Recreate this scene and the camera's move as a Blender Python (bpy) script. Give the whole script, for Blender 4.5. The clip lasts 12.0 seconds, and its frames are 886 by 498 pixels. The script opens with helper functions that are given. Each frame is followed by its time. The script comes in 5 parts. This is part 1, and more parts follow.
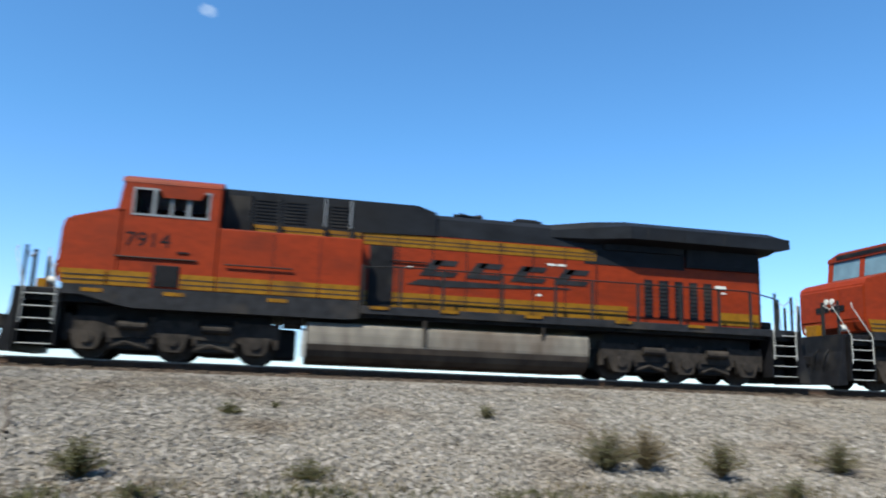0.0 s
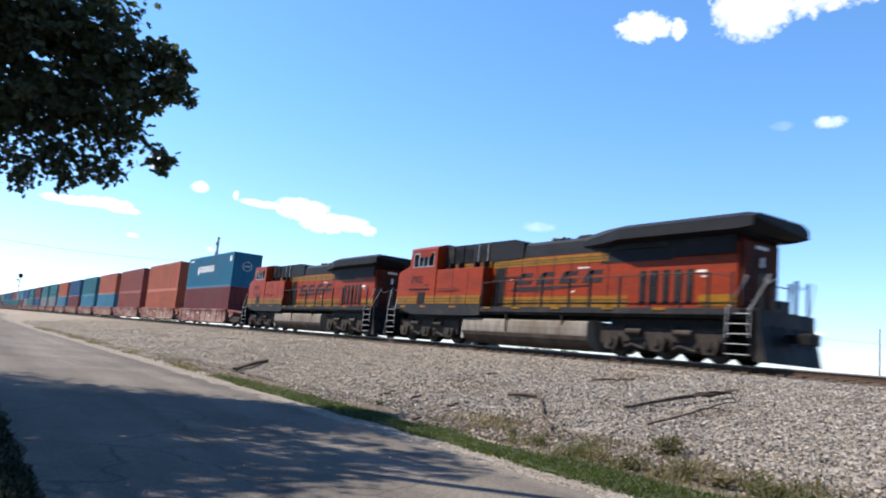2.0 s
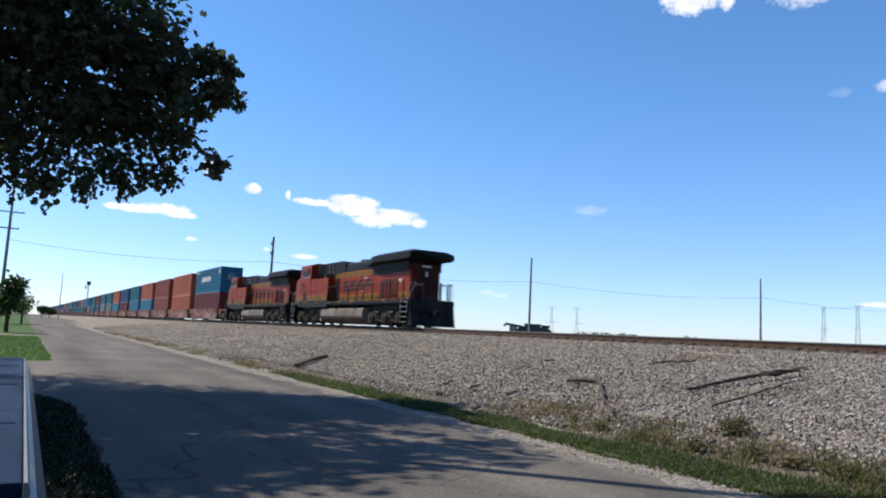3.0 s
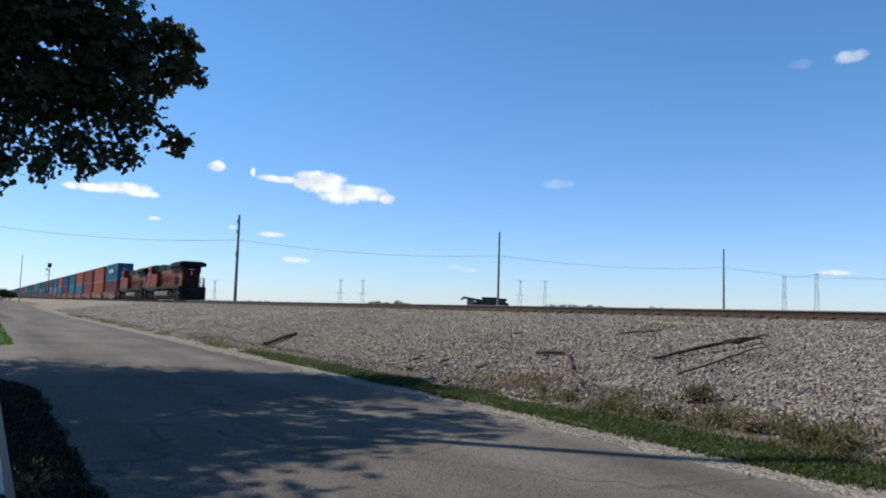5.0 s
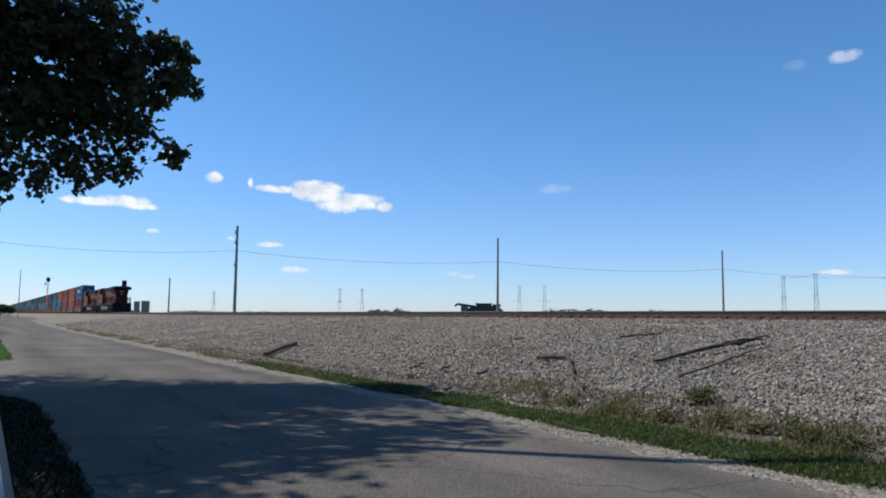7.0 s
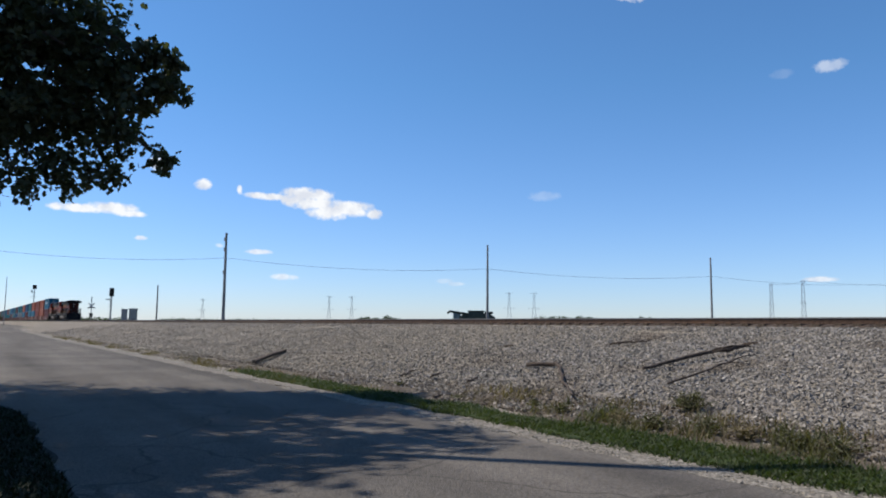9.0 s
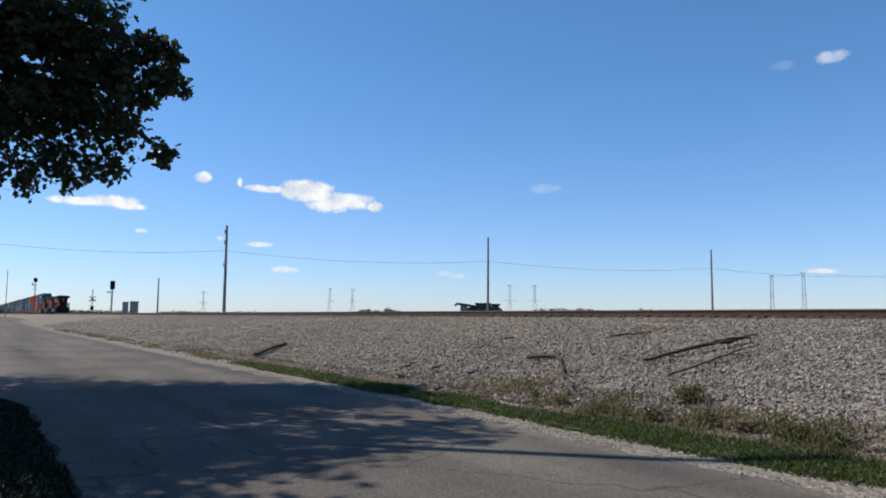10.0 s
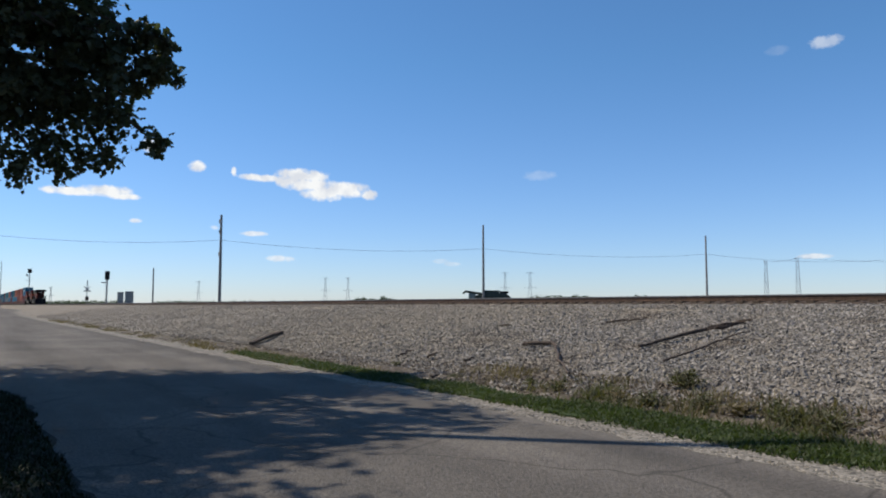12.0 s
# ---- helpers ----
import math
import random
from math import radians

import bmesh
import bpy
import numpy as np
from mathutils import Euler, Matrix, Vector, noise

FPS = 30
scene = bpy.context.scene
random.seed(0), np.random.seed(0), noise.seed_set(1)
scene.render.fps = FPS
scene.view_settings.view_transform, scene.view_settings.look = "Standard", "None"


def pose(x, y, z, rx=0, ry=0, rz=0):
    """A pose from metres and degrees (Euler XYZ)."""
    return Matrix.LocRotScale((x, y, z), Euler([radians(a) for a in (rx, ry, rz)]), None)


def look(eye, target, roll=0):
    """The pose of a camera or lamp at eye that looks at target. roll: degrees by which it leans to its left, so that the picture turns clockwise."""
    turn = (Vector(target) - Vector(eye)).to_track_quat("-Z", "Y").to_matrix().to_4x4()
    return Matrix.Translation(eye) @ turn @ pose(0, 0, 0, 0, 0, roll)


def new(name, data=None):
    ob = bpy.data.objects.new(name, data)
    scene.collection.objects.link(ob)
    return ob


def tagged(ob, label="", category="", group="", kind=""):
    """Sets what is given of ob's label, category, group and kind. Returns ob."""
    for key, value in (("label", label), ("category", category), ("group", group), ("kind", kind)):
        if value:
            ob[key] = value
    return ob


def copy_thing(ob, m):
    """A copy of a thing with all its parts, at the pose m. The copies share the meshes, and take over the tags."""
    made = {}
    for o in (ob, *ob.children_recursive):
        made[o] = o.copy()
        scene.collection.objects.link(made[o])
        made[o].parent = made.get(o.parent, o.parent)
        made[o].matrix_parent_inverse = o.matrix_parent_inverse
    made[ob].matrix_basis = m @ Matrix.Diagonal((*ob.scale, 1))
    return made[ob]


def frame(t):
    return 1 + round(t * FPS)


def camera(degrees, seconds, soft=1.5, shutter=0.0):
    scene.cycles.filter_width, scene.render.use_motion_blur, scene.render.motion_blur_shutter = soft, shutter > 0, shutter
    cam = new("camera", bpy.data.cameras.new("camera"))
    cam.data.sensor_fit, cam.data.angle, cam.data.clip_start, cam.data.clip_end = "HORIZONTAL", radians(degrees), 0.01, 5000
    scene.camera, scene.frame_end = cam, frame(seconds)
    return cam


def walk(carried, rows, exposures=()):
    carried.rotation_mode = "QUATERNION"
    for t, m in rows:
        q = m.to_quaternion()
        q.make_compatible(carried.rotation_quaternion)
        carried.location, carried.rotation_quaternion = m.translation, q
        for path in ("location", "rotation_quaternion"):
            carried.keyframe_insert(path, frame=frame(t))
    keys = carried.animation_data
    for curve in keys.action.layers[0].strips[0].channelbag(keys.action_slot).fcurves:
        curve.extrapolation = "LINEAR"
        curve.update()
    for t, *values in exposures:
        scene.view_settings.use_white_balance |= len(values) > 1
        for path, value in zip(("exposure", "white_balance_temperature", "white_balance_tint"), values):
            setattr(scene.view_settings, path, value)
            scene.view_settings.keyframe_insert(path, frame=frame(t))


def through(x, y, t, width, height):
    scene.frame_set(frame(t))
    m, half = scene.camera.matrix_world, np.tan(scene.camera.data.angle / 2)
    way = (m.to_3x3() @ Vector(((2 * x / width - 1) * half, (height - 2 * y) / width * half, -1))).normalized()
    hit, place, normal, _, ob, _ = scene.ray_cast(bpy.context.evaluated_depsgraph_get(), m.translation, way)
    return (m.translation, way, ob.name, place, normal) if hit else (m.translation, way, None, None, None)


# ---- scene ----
# World: x along the railway (the train runs towards -x), y across it, z up, z = 0 on the road.
EYE = 1.5            # the camera over the road
YC, ZR = 20.1, 1.825  # centre line of the track and top of its rails
SPEED = 24.5         # metres a second

cam = camera(62.46, 12.0, soft=1.9, shutter=0.3)
TURNS = [(0.0, -12.25, 10.58, -2.13), (0.2, -5.45, 11.20, -3.35), (0.3, -1.33, 11.94, -4.51), (0.5, 7.88, 11.82, -3.93),
         (0.8, 21.17, 10.72, -3.62), (1.0, 33.42, 10.10, -2.52), (1.5, 48.60, 6.66, -1.46), (2.0, 55.83, 7.81, -5.18),
         (2.5, 59.78, 7.64, -3.49), (3.0, 60.22, 6.70, -2.91), (3.2, 59.40, 6.00, -2.69), (5.0, 57.84, 4.86, -1.74),
         (5.5, 56.08, 4.89, -1.99), (6.0, 55.40, 5.44, -1.23), (6.5, 55.95, 5.61, -1.24), (7.0, 57.83, 5.40, -0.65),
         (9.0, 57.03, 5.98, -0.58), (9.5, 57.21, 6.04, -0.36), (10.0, 57.08, 5.38, -0.49), (10.5, 57.15, 5.29, -0.37),
         (11.0, 57.73, 4.93, 0.38), (11.5, 58.01, 4.78, 0.10), (12.0, 56.74, 4.43, -0.05)]
PATH = [(t, pose(0, 0, EYE, 90 + pitch, roll, yaw)) for t, yaw, pitch, roll in TURNS]
walk(cam, PATH, exposures=[(0, 1.57, 6350, 2), (1.0, 1.64, 6400, 3), (1.5, 1.8, 6650, 7), (2.0, 1.88, 6750, 12), (3.0, 1.34, 6550, 11), (5.0, 1.08, 6420, 8),
                           (7.0, 0.98, 6300, 8), (9.0, 1.0, 6450, 10), (12, 0.95, 6600, 9)])

# ---- light: sun behind the camera's left shoulder, clear sky ----
SUN_EL, SUN_AZ = 52, 135   # degrees; azimuth counted from +y towards -x
world = bpy.data.worlds.new("world")
scene.world = world
world.use_nodes = True
wn, wl = world.node_tree.nodes, world.node_tree.links
sky = wn.new("ShaderNodeTexSky")
sky.sky_type, sky.sun_disc = 'NISHITA', False
sky.sun_elevation, sky.sun_rotation = radians(SUN_EL), radians(-SUN_AZ)
sky.air_density, sky.dust_density, sky.ozone_density = 1.0, 0.1, 1.6
clear = wn.new("ShaderNodeMix")   # a deep, dry, clear blue
clear.data_type, clear.blend_type = 'RGBA', 'MULTIPLY'
clear.inputs[0].default_value = 1.0
dirn, up_z, rise = wn.new("ShaderNodeTexCoord"), wn.new("ShaderNodeSeparateXYZ"), wn.new("ShaderNodeMapRange")
rise.inputs["From Max"].default_value = 0.32
tint = wn.new("ShaderNodeMix")   # paler and bluer at the horizon
tint.data_type = 'RGBA'
tint.inputs[6].default_value, tint.inputs[7].default_value = (0.705, 0.845, 1.25, 1), (0.568, 0.912, 1.205, 1)
wl.new(dirn.outputs["Generated"], up_z.inputs[0])
wl.new(up_z.outputs["Z"], rise.inputs["Value"])
wl.new(rise.outputs[0], tint.inputs[0])
wl.new(tint.outputs[2], clear.inputs[7])
wl.new(sky.outputs[0], clear.inputs[6])
wl.new(clear.outputs[2], wn["Background"].inputs[0])
wn["Background"].inputs[1].default_value = 0.06
sun = new("sun", bpy.data.lights.new("sun", "SUN"))
sun.data.energy, sun.data.angle, sun.data.color = 3.15, radians(0.55), (1.0, 0.92, 0.81)
_a, _e = radians(SUN_AZ), radians(SUN_EL)
sun.matrix_world = look((-math.sin(_a) * math.cos(_e) * 80, math.cos(_a) * math.cos(_e) * 80, math.sin(_e) * 80), (0, 0, 0))


# ---- materials ----
def mat(name, base, rough=0.6, metal=0.0, vary=0.25, scale=3.0, dirt=None, dirt_scale=0.6, dirt_low=0.52, dirt_high=0.72,
        bump=0.0, bump_scale=40.0, stretch=(1, 1, 1), rand=0.0, trans=0.0, coat=0.0, spec=0.22):
    """A principled material: fine grain, broad stains of a second colour, relief."""
    m = bpy.data.materials.new(name)
    m.use_nodes = True
    n, l = m.node_tree.nodes, m.node_tree.links
    b = n["Principled BSDF"]
    b.inputs["Roughness"].default_value, b.inputs["Metallic"].default_value = rough, metal
    b.inputs["Transmission Weight"].default_value = trans
    b.inputs["Coat Weight"].default_value = coat
    b.inputs["Specular IOR Level"].default_value = spec
    tc, mp = n.new("ShaderNodeTexCoord"), n.new("ShaderNodeMapping")
    mp.inputs["Scale"].default_value = stretch
    l.new(tc.outputs["Object"], mp.inputs[0])
    grain = n.new("ShaderNodeTexNoise")
    grain.inputs["Scale"].default_value, grain.inputs["Detail"].default_value = scale, 6
    l.new(mp.outputs[0], grain.inputs["Vector"])
    ramp = n.new("ShaderNodeMapRange")
    ramp.inputs["From Min"].default_value, ramp.inputs["From Max"].default_value = 0.3, 0.7
    ramp.inputs["To Min"].default_value, ramp.inputs["To Max"].default_value = 1 - vary, 1 + vary
    l.new(grain.outputs["Fac"], ramp.inputs["Value"])
    mul = n.new("ShaderNodeMix")
    mul.data_type, mul.blend_type = 'RGBA', 'MULTIPLY'
    mul.inputs[0].default_value = 1
    mul.inputs[6].default_value = (*base, 1)
    l.new(ramp.outputs[0], mul.inputs[7])
    col = mul.outputs[2]
    if dirt:
        big = n.new("ShaderNodeTexNoise")
        big.inputs["Scale"].default_value, big.inputs["Detail"].default_value = dirt_scale, 7
        l.new(mp.outputs[0], big.inputs["Vector"])
        cut = n.new("ShaderNodeMapRange")
        cut.inputs["From Min"].default_value, cut.inputs["From Max"].default_value = dirt_low, dirt_high
        l.new(big.outputs["Fac"], cut.inputs["Value"])
        mix = n.new("ShaderNodeMix")
        mix.data_type = 'RGBA'
        l.new(cut.outputs[0], mix.inputs[0])
        l.new(col, mix.inputs[6])
        mix.inputs[7].default_value = (*dirt, 1)
        col = mix.outputs[2]
    if rand:
        info = n.new("ShaderNodeNewGeometry")
        rr = n.new("ShaderNodeMapRange")
        rr.inputs["To Min"].default_value, rr.inputs["To Max"].default_value = 1 - rand, 1 + rand
        l.new(info.outputs["Random Per Island"], rr.inputs["Value"])
        m3 = n.new("ShaderNodeMix")
        m3.data_type, m3.blend_type = 'RGBA', 'MULTIPLY'
        m3.inputs[0].default_value = 1
        l.new(col, m3.inputs[6])
        l.new(rr.outputs[0], m3.inputs[7])
        col = m3.outputs[2]
    l.new(col, b.inputs["Base Color"])
    if bump:
        bn, bt = n.new("ShaderNodeBump"), n.new("ShaderNodeTexNoise")
        bt.inputs["Scale"].default_value, bt.inputs["Detail"].default_value = bump_scale, 4
        l.new(mp.outputs[0], bt.inputs["Vector"])
        bn.inputs["Strength"].default_value, bn.inputs["Distance"].default_value = bump, 0.02
        l.new(bt.outputs["Fac"], bn.inputs["Height"])
        l.new(bn.outputs[0], b.inputs["Normal"])
    return m


def glass(name, tint):
    m = bpy.data.materials.new(name)
    m.use_nodes = True
    b = m.node_tree.nodes["Principled BSDF"]
    b.inputs["Base Color"].default_value = (*tint, 1)
    b.inputs["Roughness"].default_value, b.inputs["Transmission Weight"].default_value, b.inputs["IOR"].default_value = 0.04, 1.0, 1.1
    return m


ORANGE = mat("orange_paint", (0.17, 0.020, 0.0035), 0.5, vary=0.16, scale=5, dirt=(0.085, 0.014, 0.005), dirt_scale=0.9, dirt_low=0.5, dirt_high=0.85, stretch=(0.7, 1, 1.6), spec=0.15)
BLACK = mat("black_paint", (0.0072, 0.0072, 0.0084), 0.55, vary=0.4, scale=4, dirt=(0.03, 0.027, 0.024), dirt_scale=0.8, spec=0.12)
ROOFP = mat("roof_paint", (0.0085, 0.0098, 0.0128), 0.6, vary=0.4, scale=3, dirt=(0.0105, 0.0098, 0.0098), dirt_scale=0.5, stretch=(0.5, 1, 1), spec=0.12)
YELLOW = mat("yellow_paint", (0.17, 0.080, 0.004), 0.5, vary=0.22, scale=6, dirt=(0.08, 0.038, 0.007), dirt_scale=1.2, spec=0.15)
SILL = mat("sill_paint", (0.016, 0.0165, 0.019), 0.6, vary=0.35, scale=4, dirt=(0.042, 0.034, 0.027), dirt_scale=0.8, spec=0.12)
TANK = mat("tank_paint", (0.1512, 0.1344, 0.1134), 0.7, vary=0.25, scale=4, dirt=(0.063, 0.042, 0.0294), dirt_scale=0.9, dirt_low=0.45, dirt_high=0.75, stretch=(1, 1, 0.35))
TRUCK = mat("truck_steel", (0.021, 0.017, 0.0145), 0.85, vary=0.5, scale=7, dirt=(0.040, 0.032, 0.026), dirt_scale=1.6, bump=0.3)
# one brown for real grime and for the shade of the tank's rounding
GRIME_SHADE = mat("tank_grime_and_shade", (0.050, 0.038, 0.030), 0.85, vary=0.35, scale=3, dirt=(0.085, 0.068, 0.054), dirt_scale=0.8, stretch=(1, 1, 0.4))
WHEEL = mat("wheel_steel", (0.03, 0.025, 0.0225), 0.6, 0.3, vary=0.4, scale=9)
RAILG = mat("handrail_paint", (0.3025, 0.3025, 0.2915), 0.5, vary=0.15, scale=8)
DARKR = mat("dark_handrail", (0.012, 0.012, 0.012), 0.5, vary=0.3, scale=8)
ALU = mat("window_aluminium", (0.2, 0.205, 0.21), 0.4, 0.3, vary=0.12, scale=10)
GLASS = glass("cab_glass", (0.55, 0.62, 0.62))
SCREEN = mat("windscreen_glass", (0.10, 0.16, 0.19), 0.12, vary=0.15, scale=2, coat=0.6)
LAMP = mat("lamp_lens", (0.48, 0.48, 0.45), 0.2, vary=0.1)
STEEL = mat("rail_steel", (0.051, 0.0312, 0.0216), 0.75, 0.2, vary=0.4, scale=9, dirt=(0.078, 0.042, 0.024), dirt_scale=2, bump=0.15)
SHINE = mat("rail_head_steel", (0.16, 0.15, 0.145), 0.5, 0.6, vary=0.2, scale=12)
TIE = mat("tie_wood", (0.06, 0.045, 0.033), 0.9, vary=0.45, scale=8, bump=0.5, stretch=(3, 0.5, 1))
WOODG = mat("grey_pole_wood", (0.20, 0.19, 0.185), 0.9, vary=0.35, scale=6, bump=0.4, stretch=(4, 4, 0.4))
GALV = mat("galvanised_steel", (0.187, 0.198, 0.209), 0.5, 0.4, vary=0.15, scale=4)
WIRE = mat("wire_black", (0.04, 0.04, 0.045), 0.6, vary=0.1)
BRANCH = mat("dead_branch_wood", (0.06, 0.045, 0.0348), 0.9, vary=0.45, scale=14, bump=0.6)
BARK = mat("tree_bark", (0.075, 0.055, 0.04), 0.95, vary=0.45, scale=10, bump=0.8, bump_scale=18, stretch=(1, 1, 0.3))


def leaf_mat(name, base, rand=0.35, through=0.35):
    m = mat(name, base, 0.5, vary=0.25, scale=1.2, rand=rand)
    n, l = m.node_tree.nodes, m.node_tree.links
    b = n["Principled BSDF"]
    t = n.new("ShaderNodeBsdfTranslucent")
    t.inputs[0].default_value = (base[0] * 1.6, base[1] * 1.8, base[2] * 0.8, 1)
    mix = n.new("ShaderNodeMixShader")
    mix.inputs[0].default_value = through
    l.new(b.outputs[0], mix.inputs[1])
    l.new(t.outputs[0], mix.inputs[2])
    l.new(mix.outputs[0], n["Material Output"].inputs[0])
    return m


LEAF = leaf_mat("maple_leaf", (0.054, 0.060, 0.034), through=0.3)
FAR_LEAF = leaf_mat("far_foliage", (0.027, 0.045, 0.0168))
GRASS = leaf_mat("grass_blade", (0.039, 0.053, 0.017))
LAWN_BLADE = leaf_mat("lawn_blade", (0.04, 0.085, 0.014))
# orange with the rear end's shade mixed into base and stains
SHADED_ORANGE = mat("shaded_orange_paint", (0.060, 0.012, 0.006), 0.7, vary=0.3, scale=3, dirt=(0.018, 0.012, 0.010), dirt_scale=0.7, dirt_low=0.4, dirt_high=0.65, stretch=(1, 1, 0.6), spec=0.1)
DRY = leaf_mat("dry_grass", (0.105, 0.080, 0.046))
# near-black base and low specular stand in for the shade on this grass
SHADE_GRASS = leaf_mat("shaded_grass_blade", (0.008, 0.014, 0.005), through=0.06)
SHADE_GRASS.node_tree.nodes["Principled BSDF"].inputs["Specular IOR Level"].default_value = 0.06
WEED = leaf_mat("weed_leaf", (0.062, 0.060, 0.028))


def ground_mat(name, c1, c2, c3, s_big, s_small, rough=0.95, bump=0.4, cell=0.0):
    """Ground: two stains and a fine speckle; with cell, single stones of that many to the metre."""
    m = bpy.data.materials.new(name)
    m.use_nodes = True
    n, l = m.node_tree.nodes, m.node_tree.links
    b = n["Principled BSDF"]
    b.inputs["Roughness"].default_value = rough
    b.inputs["Specular IOR Level"].default_value = 0.2
    tc = n.new("ShaderNodeTexCoord")
    big, fine = n.new("ShaderNodeTexNoise"), n.new("ShaderNodeTexNoise")
    for node, sc in ((big, s_big), (fine, s_small)):
        node.inputs["Scale"].default_value, node.inputs["Detail"].default_value = sc, 7
        l.new(tc.outputs["Object"], node.inputs["Vector"])
    r1 = n.new("ShaderNodeValToRGB")
    r1.color_ramp.elements[0].position, r1.color_ramp.elements[0].color = 0.36, (*c1, 1)
    r1.color_ramp.elements[1].position, r1.color_ramp.elements[1].color = 0.64, (*c2, 1)
    l.new(big.outputs["Fac"], r1.inputs[0])
    r2 = n.new("ShaderNodeMapRange")
    r2.inputs["From Min"].default_value, r2.inputs["From Max"].default_value = 0.42, 0.7
    l.new(fine.outputs["Fac"], r2.inputs["Value"])
    mx = n.new("ShaderNodeMix")
    mx.data_type = 'RGBA'
    l.new(r2.outputs[0], mx.inputs[0])
    l.new(r1.outputs[0], mx.inputs[6])
    mx.inputs[7].default_value = (*c3, 1)
    col, height = mx.outputs[2], fine.outputs["Fac"]
    if cell:
        v = n.new("ShaderNodeTexVoronoi")
        v.inputs["Scale"].default_value = cell
        l.new(tc.outputs["Object"], v.inputs["Vector"])
        sep = n.new("ShaderNodeSeparateColor")
        l.new(v.outputs["Color"], sep.inputs[0])
        rr = n.new("ShaderNodeMapRange")
        rr.inputs["To Min"].default_value, rr.inputs["To Max"].default_value = 0.45, 1.5
        l.new(sep.outputs[0], rr.inputs["Value"])
        m3 = n.new("ShaderNodeMix")
        m3.data_type, m3.blend_type = 'RGBA', 'MULTIPLY'
        m3.inputs[0].default_value = 1
        l.new(col, m3.inputs[6])
        l.new(rr.outputs[0], m3.inputs[7])
        col = m3.outputs[2]
        inv = n.new("ShaderNodeMath")
        inv.operation = 'SUBTRACT'
        inv.inputs[0].default_value = 1
        l.new(v.outputs["Distance"], inv.inputs[1])
        height = inv.outputs[0]
    l.new(col, b.inputs["Base Color"])
    bn = n.new("ShaderNodeBump")
    bn.inputs["Strength"].default_value, bn.inputs["Distance"].default_value = bump, 0.03
    l.new(height, bn.inputs["Height"])
    l.new(bn.outputs[0], b.inputs["Normal"])
    return m


FIELD = ground_mat("field_soil_and_stubble", (0.077, 0.0595, 0.035), (0.098, 0.091, 0.042), (0.049, 0.063, 0.021), 0.02, 1.5)
LAWN = ground_mat("lawn_soil", (0.034, 0.068, 0.010), (0.046, 0.092, 0.014), (0.026, 0.050, 0.009), 0.3, 14)
TURF = ground_mat("turf_soil", (0.034, 0.05, 0.016), (0.05, 0.066, 0.022), (0.026, 0.034, 0.014), 0.9, 40, 0.95, 0.6)
# soil of the near lawn, its shade painted into the base colour
SHADE_SOIL = ground_mat("shaded_soil", (0.012, 0.011, 0.008), (0.02, 0.017, 0.012), (0.009, 0.012, 0.006), 0.8, 30)
def road_mat():
    """Old asphalt: pale aggregate speckle, long wheel streaks, broad stains and fine cracks."""
    m = ground_mat("worn_asphalt", (0.084, 0.075, 0.066), (0.125, 0.110, 0.094), (0.052, 0.047, 0.042), 0.35, 45, 0.95, 0.8)
    n, l = m.node_tree.nodes, m.node_tree.links
    b = n["Principled BSDF"]
    col = b.inputs["Base Color"].links[0].from_socket
    tc, mp = n.new("ShaderNodeTexCoord"), n.new("ShaderNodeMapping")
    mp.inputs["Scale"].default_value = (0.035, 0.75, 1)
    l.new(tc.outputs["Object"], mp.inputs[0])

    def times(col, fac, lo, hi, f0, f1):
        r, x = n.new("ShaderNodeMapRange"), n.new("ShaderNodeMix")
        r.inputs["From Min"].default_value, r.inputs["From Max"].default_value = f0, f1
        r.inputs["To Min"].default_value, r.inputs["To Max"].default_value = lo, hi
        x.data_type, x.blend_type = 'RGBA', 'MULTIPLY'
        x.inputs[0].default_value = 1
        l.new(fac, r.inputs["Value"])
        l.new(col, x.inputs[6])
        l.new(r.outputs[0], x.inputs[7])
        return x.outputs[2]

    streak = n.new("ShaderNodeTexNoise")   # worn wheel tracks along the road
    streak.inputs["Scale"].default_value, streak.inputs["Detail"].default_value = 1.0, 5
    l.new(mp.outputs[0], streak.inputs["Vector"])
    col = times(col, streak.outputs["Fac"], 0.74, 1.3, 0.34, 0.66)
    warp, add = n.new("ShaderNodeTexNoise"), n.new("ShaderNodeVectorMath")
    warp.inputs["Scale"].default_value = 0.9
    add.operation = 'ADD'
    l.new(tc.outputs["Object"], warp.inputs["Vector"])
    l.new(warp.outputs["Color"], add.inputs[0])
    l.new(tc.outputs["Object"], add.inputs[1])
    crack = n.new("ShaderNodeTexVoronoi")
    crack.feature = 'DISTANCE_TO_EDGE'
    crack.inputs["Scale"].default_value = 0.33
    l.new(add.outputs[0], crack.inputs["Vector"])
    col = times(col, crack.outputs["Distance"], 0.6, 1.0, 0.002, 0.009)
    pebble = n.new("ShaderNodeTexVoronoi")   # single pale and dark stones in the surface
    pebble.inputs["Scale"].default_value = 42
    l.new(tc.outputs["Object"], pebble.inputs["Vector"])
    sep = n.new("ShaderNodeSeparateColor")
    l.new(pebble.outputs["Color"], sep.inputs[0])
    col = times(col, sep.outputs[0], 0.84, 1.16, 0.0, 1.0)
    l.new(col, b.inputs["Base Color"])
    return m


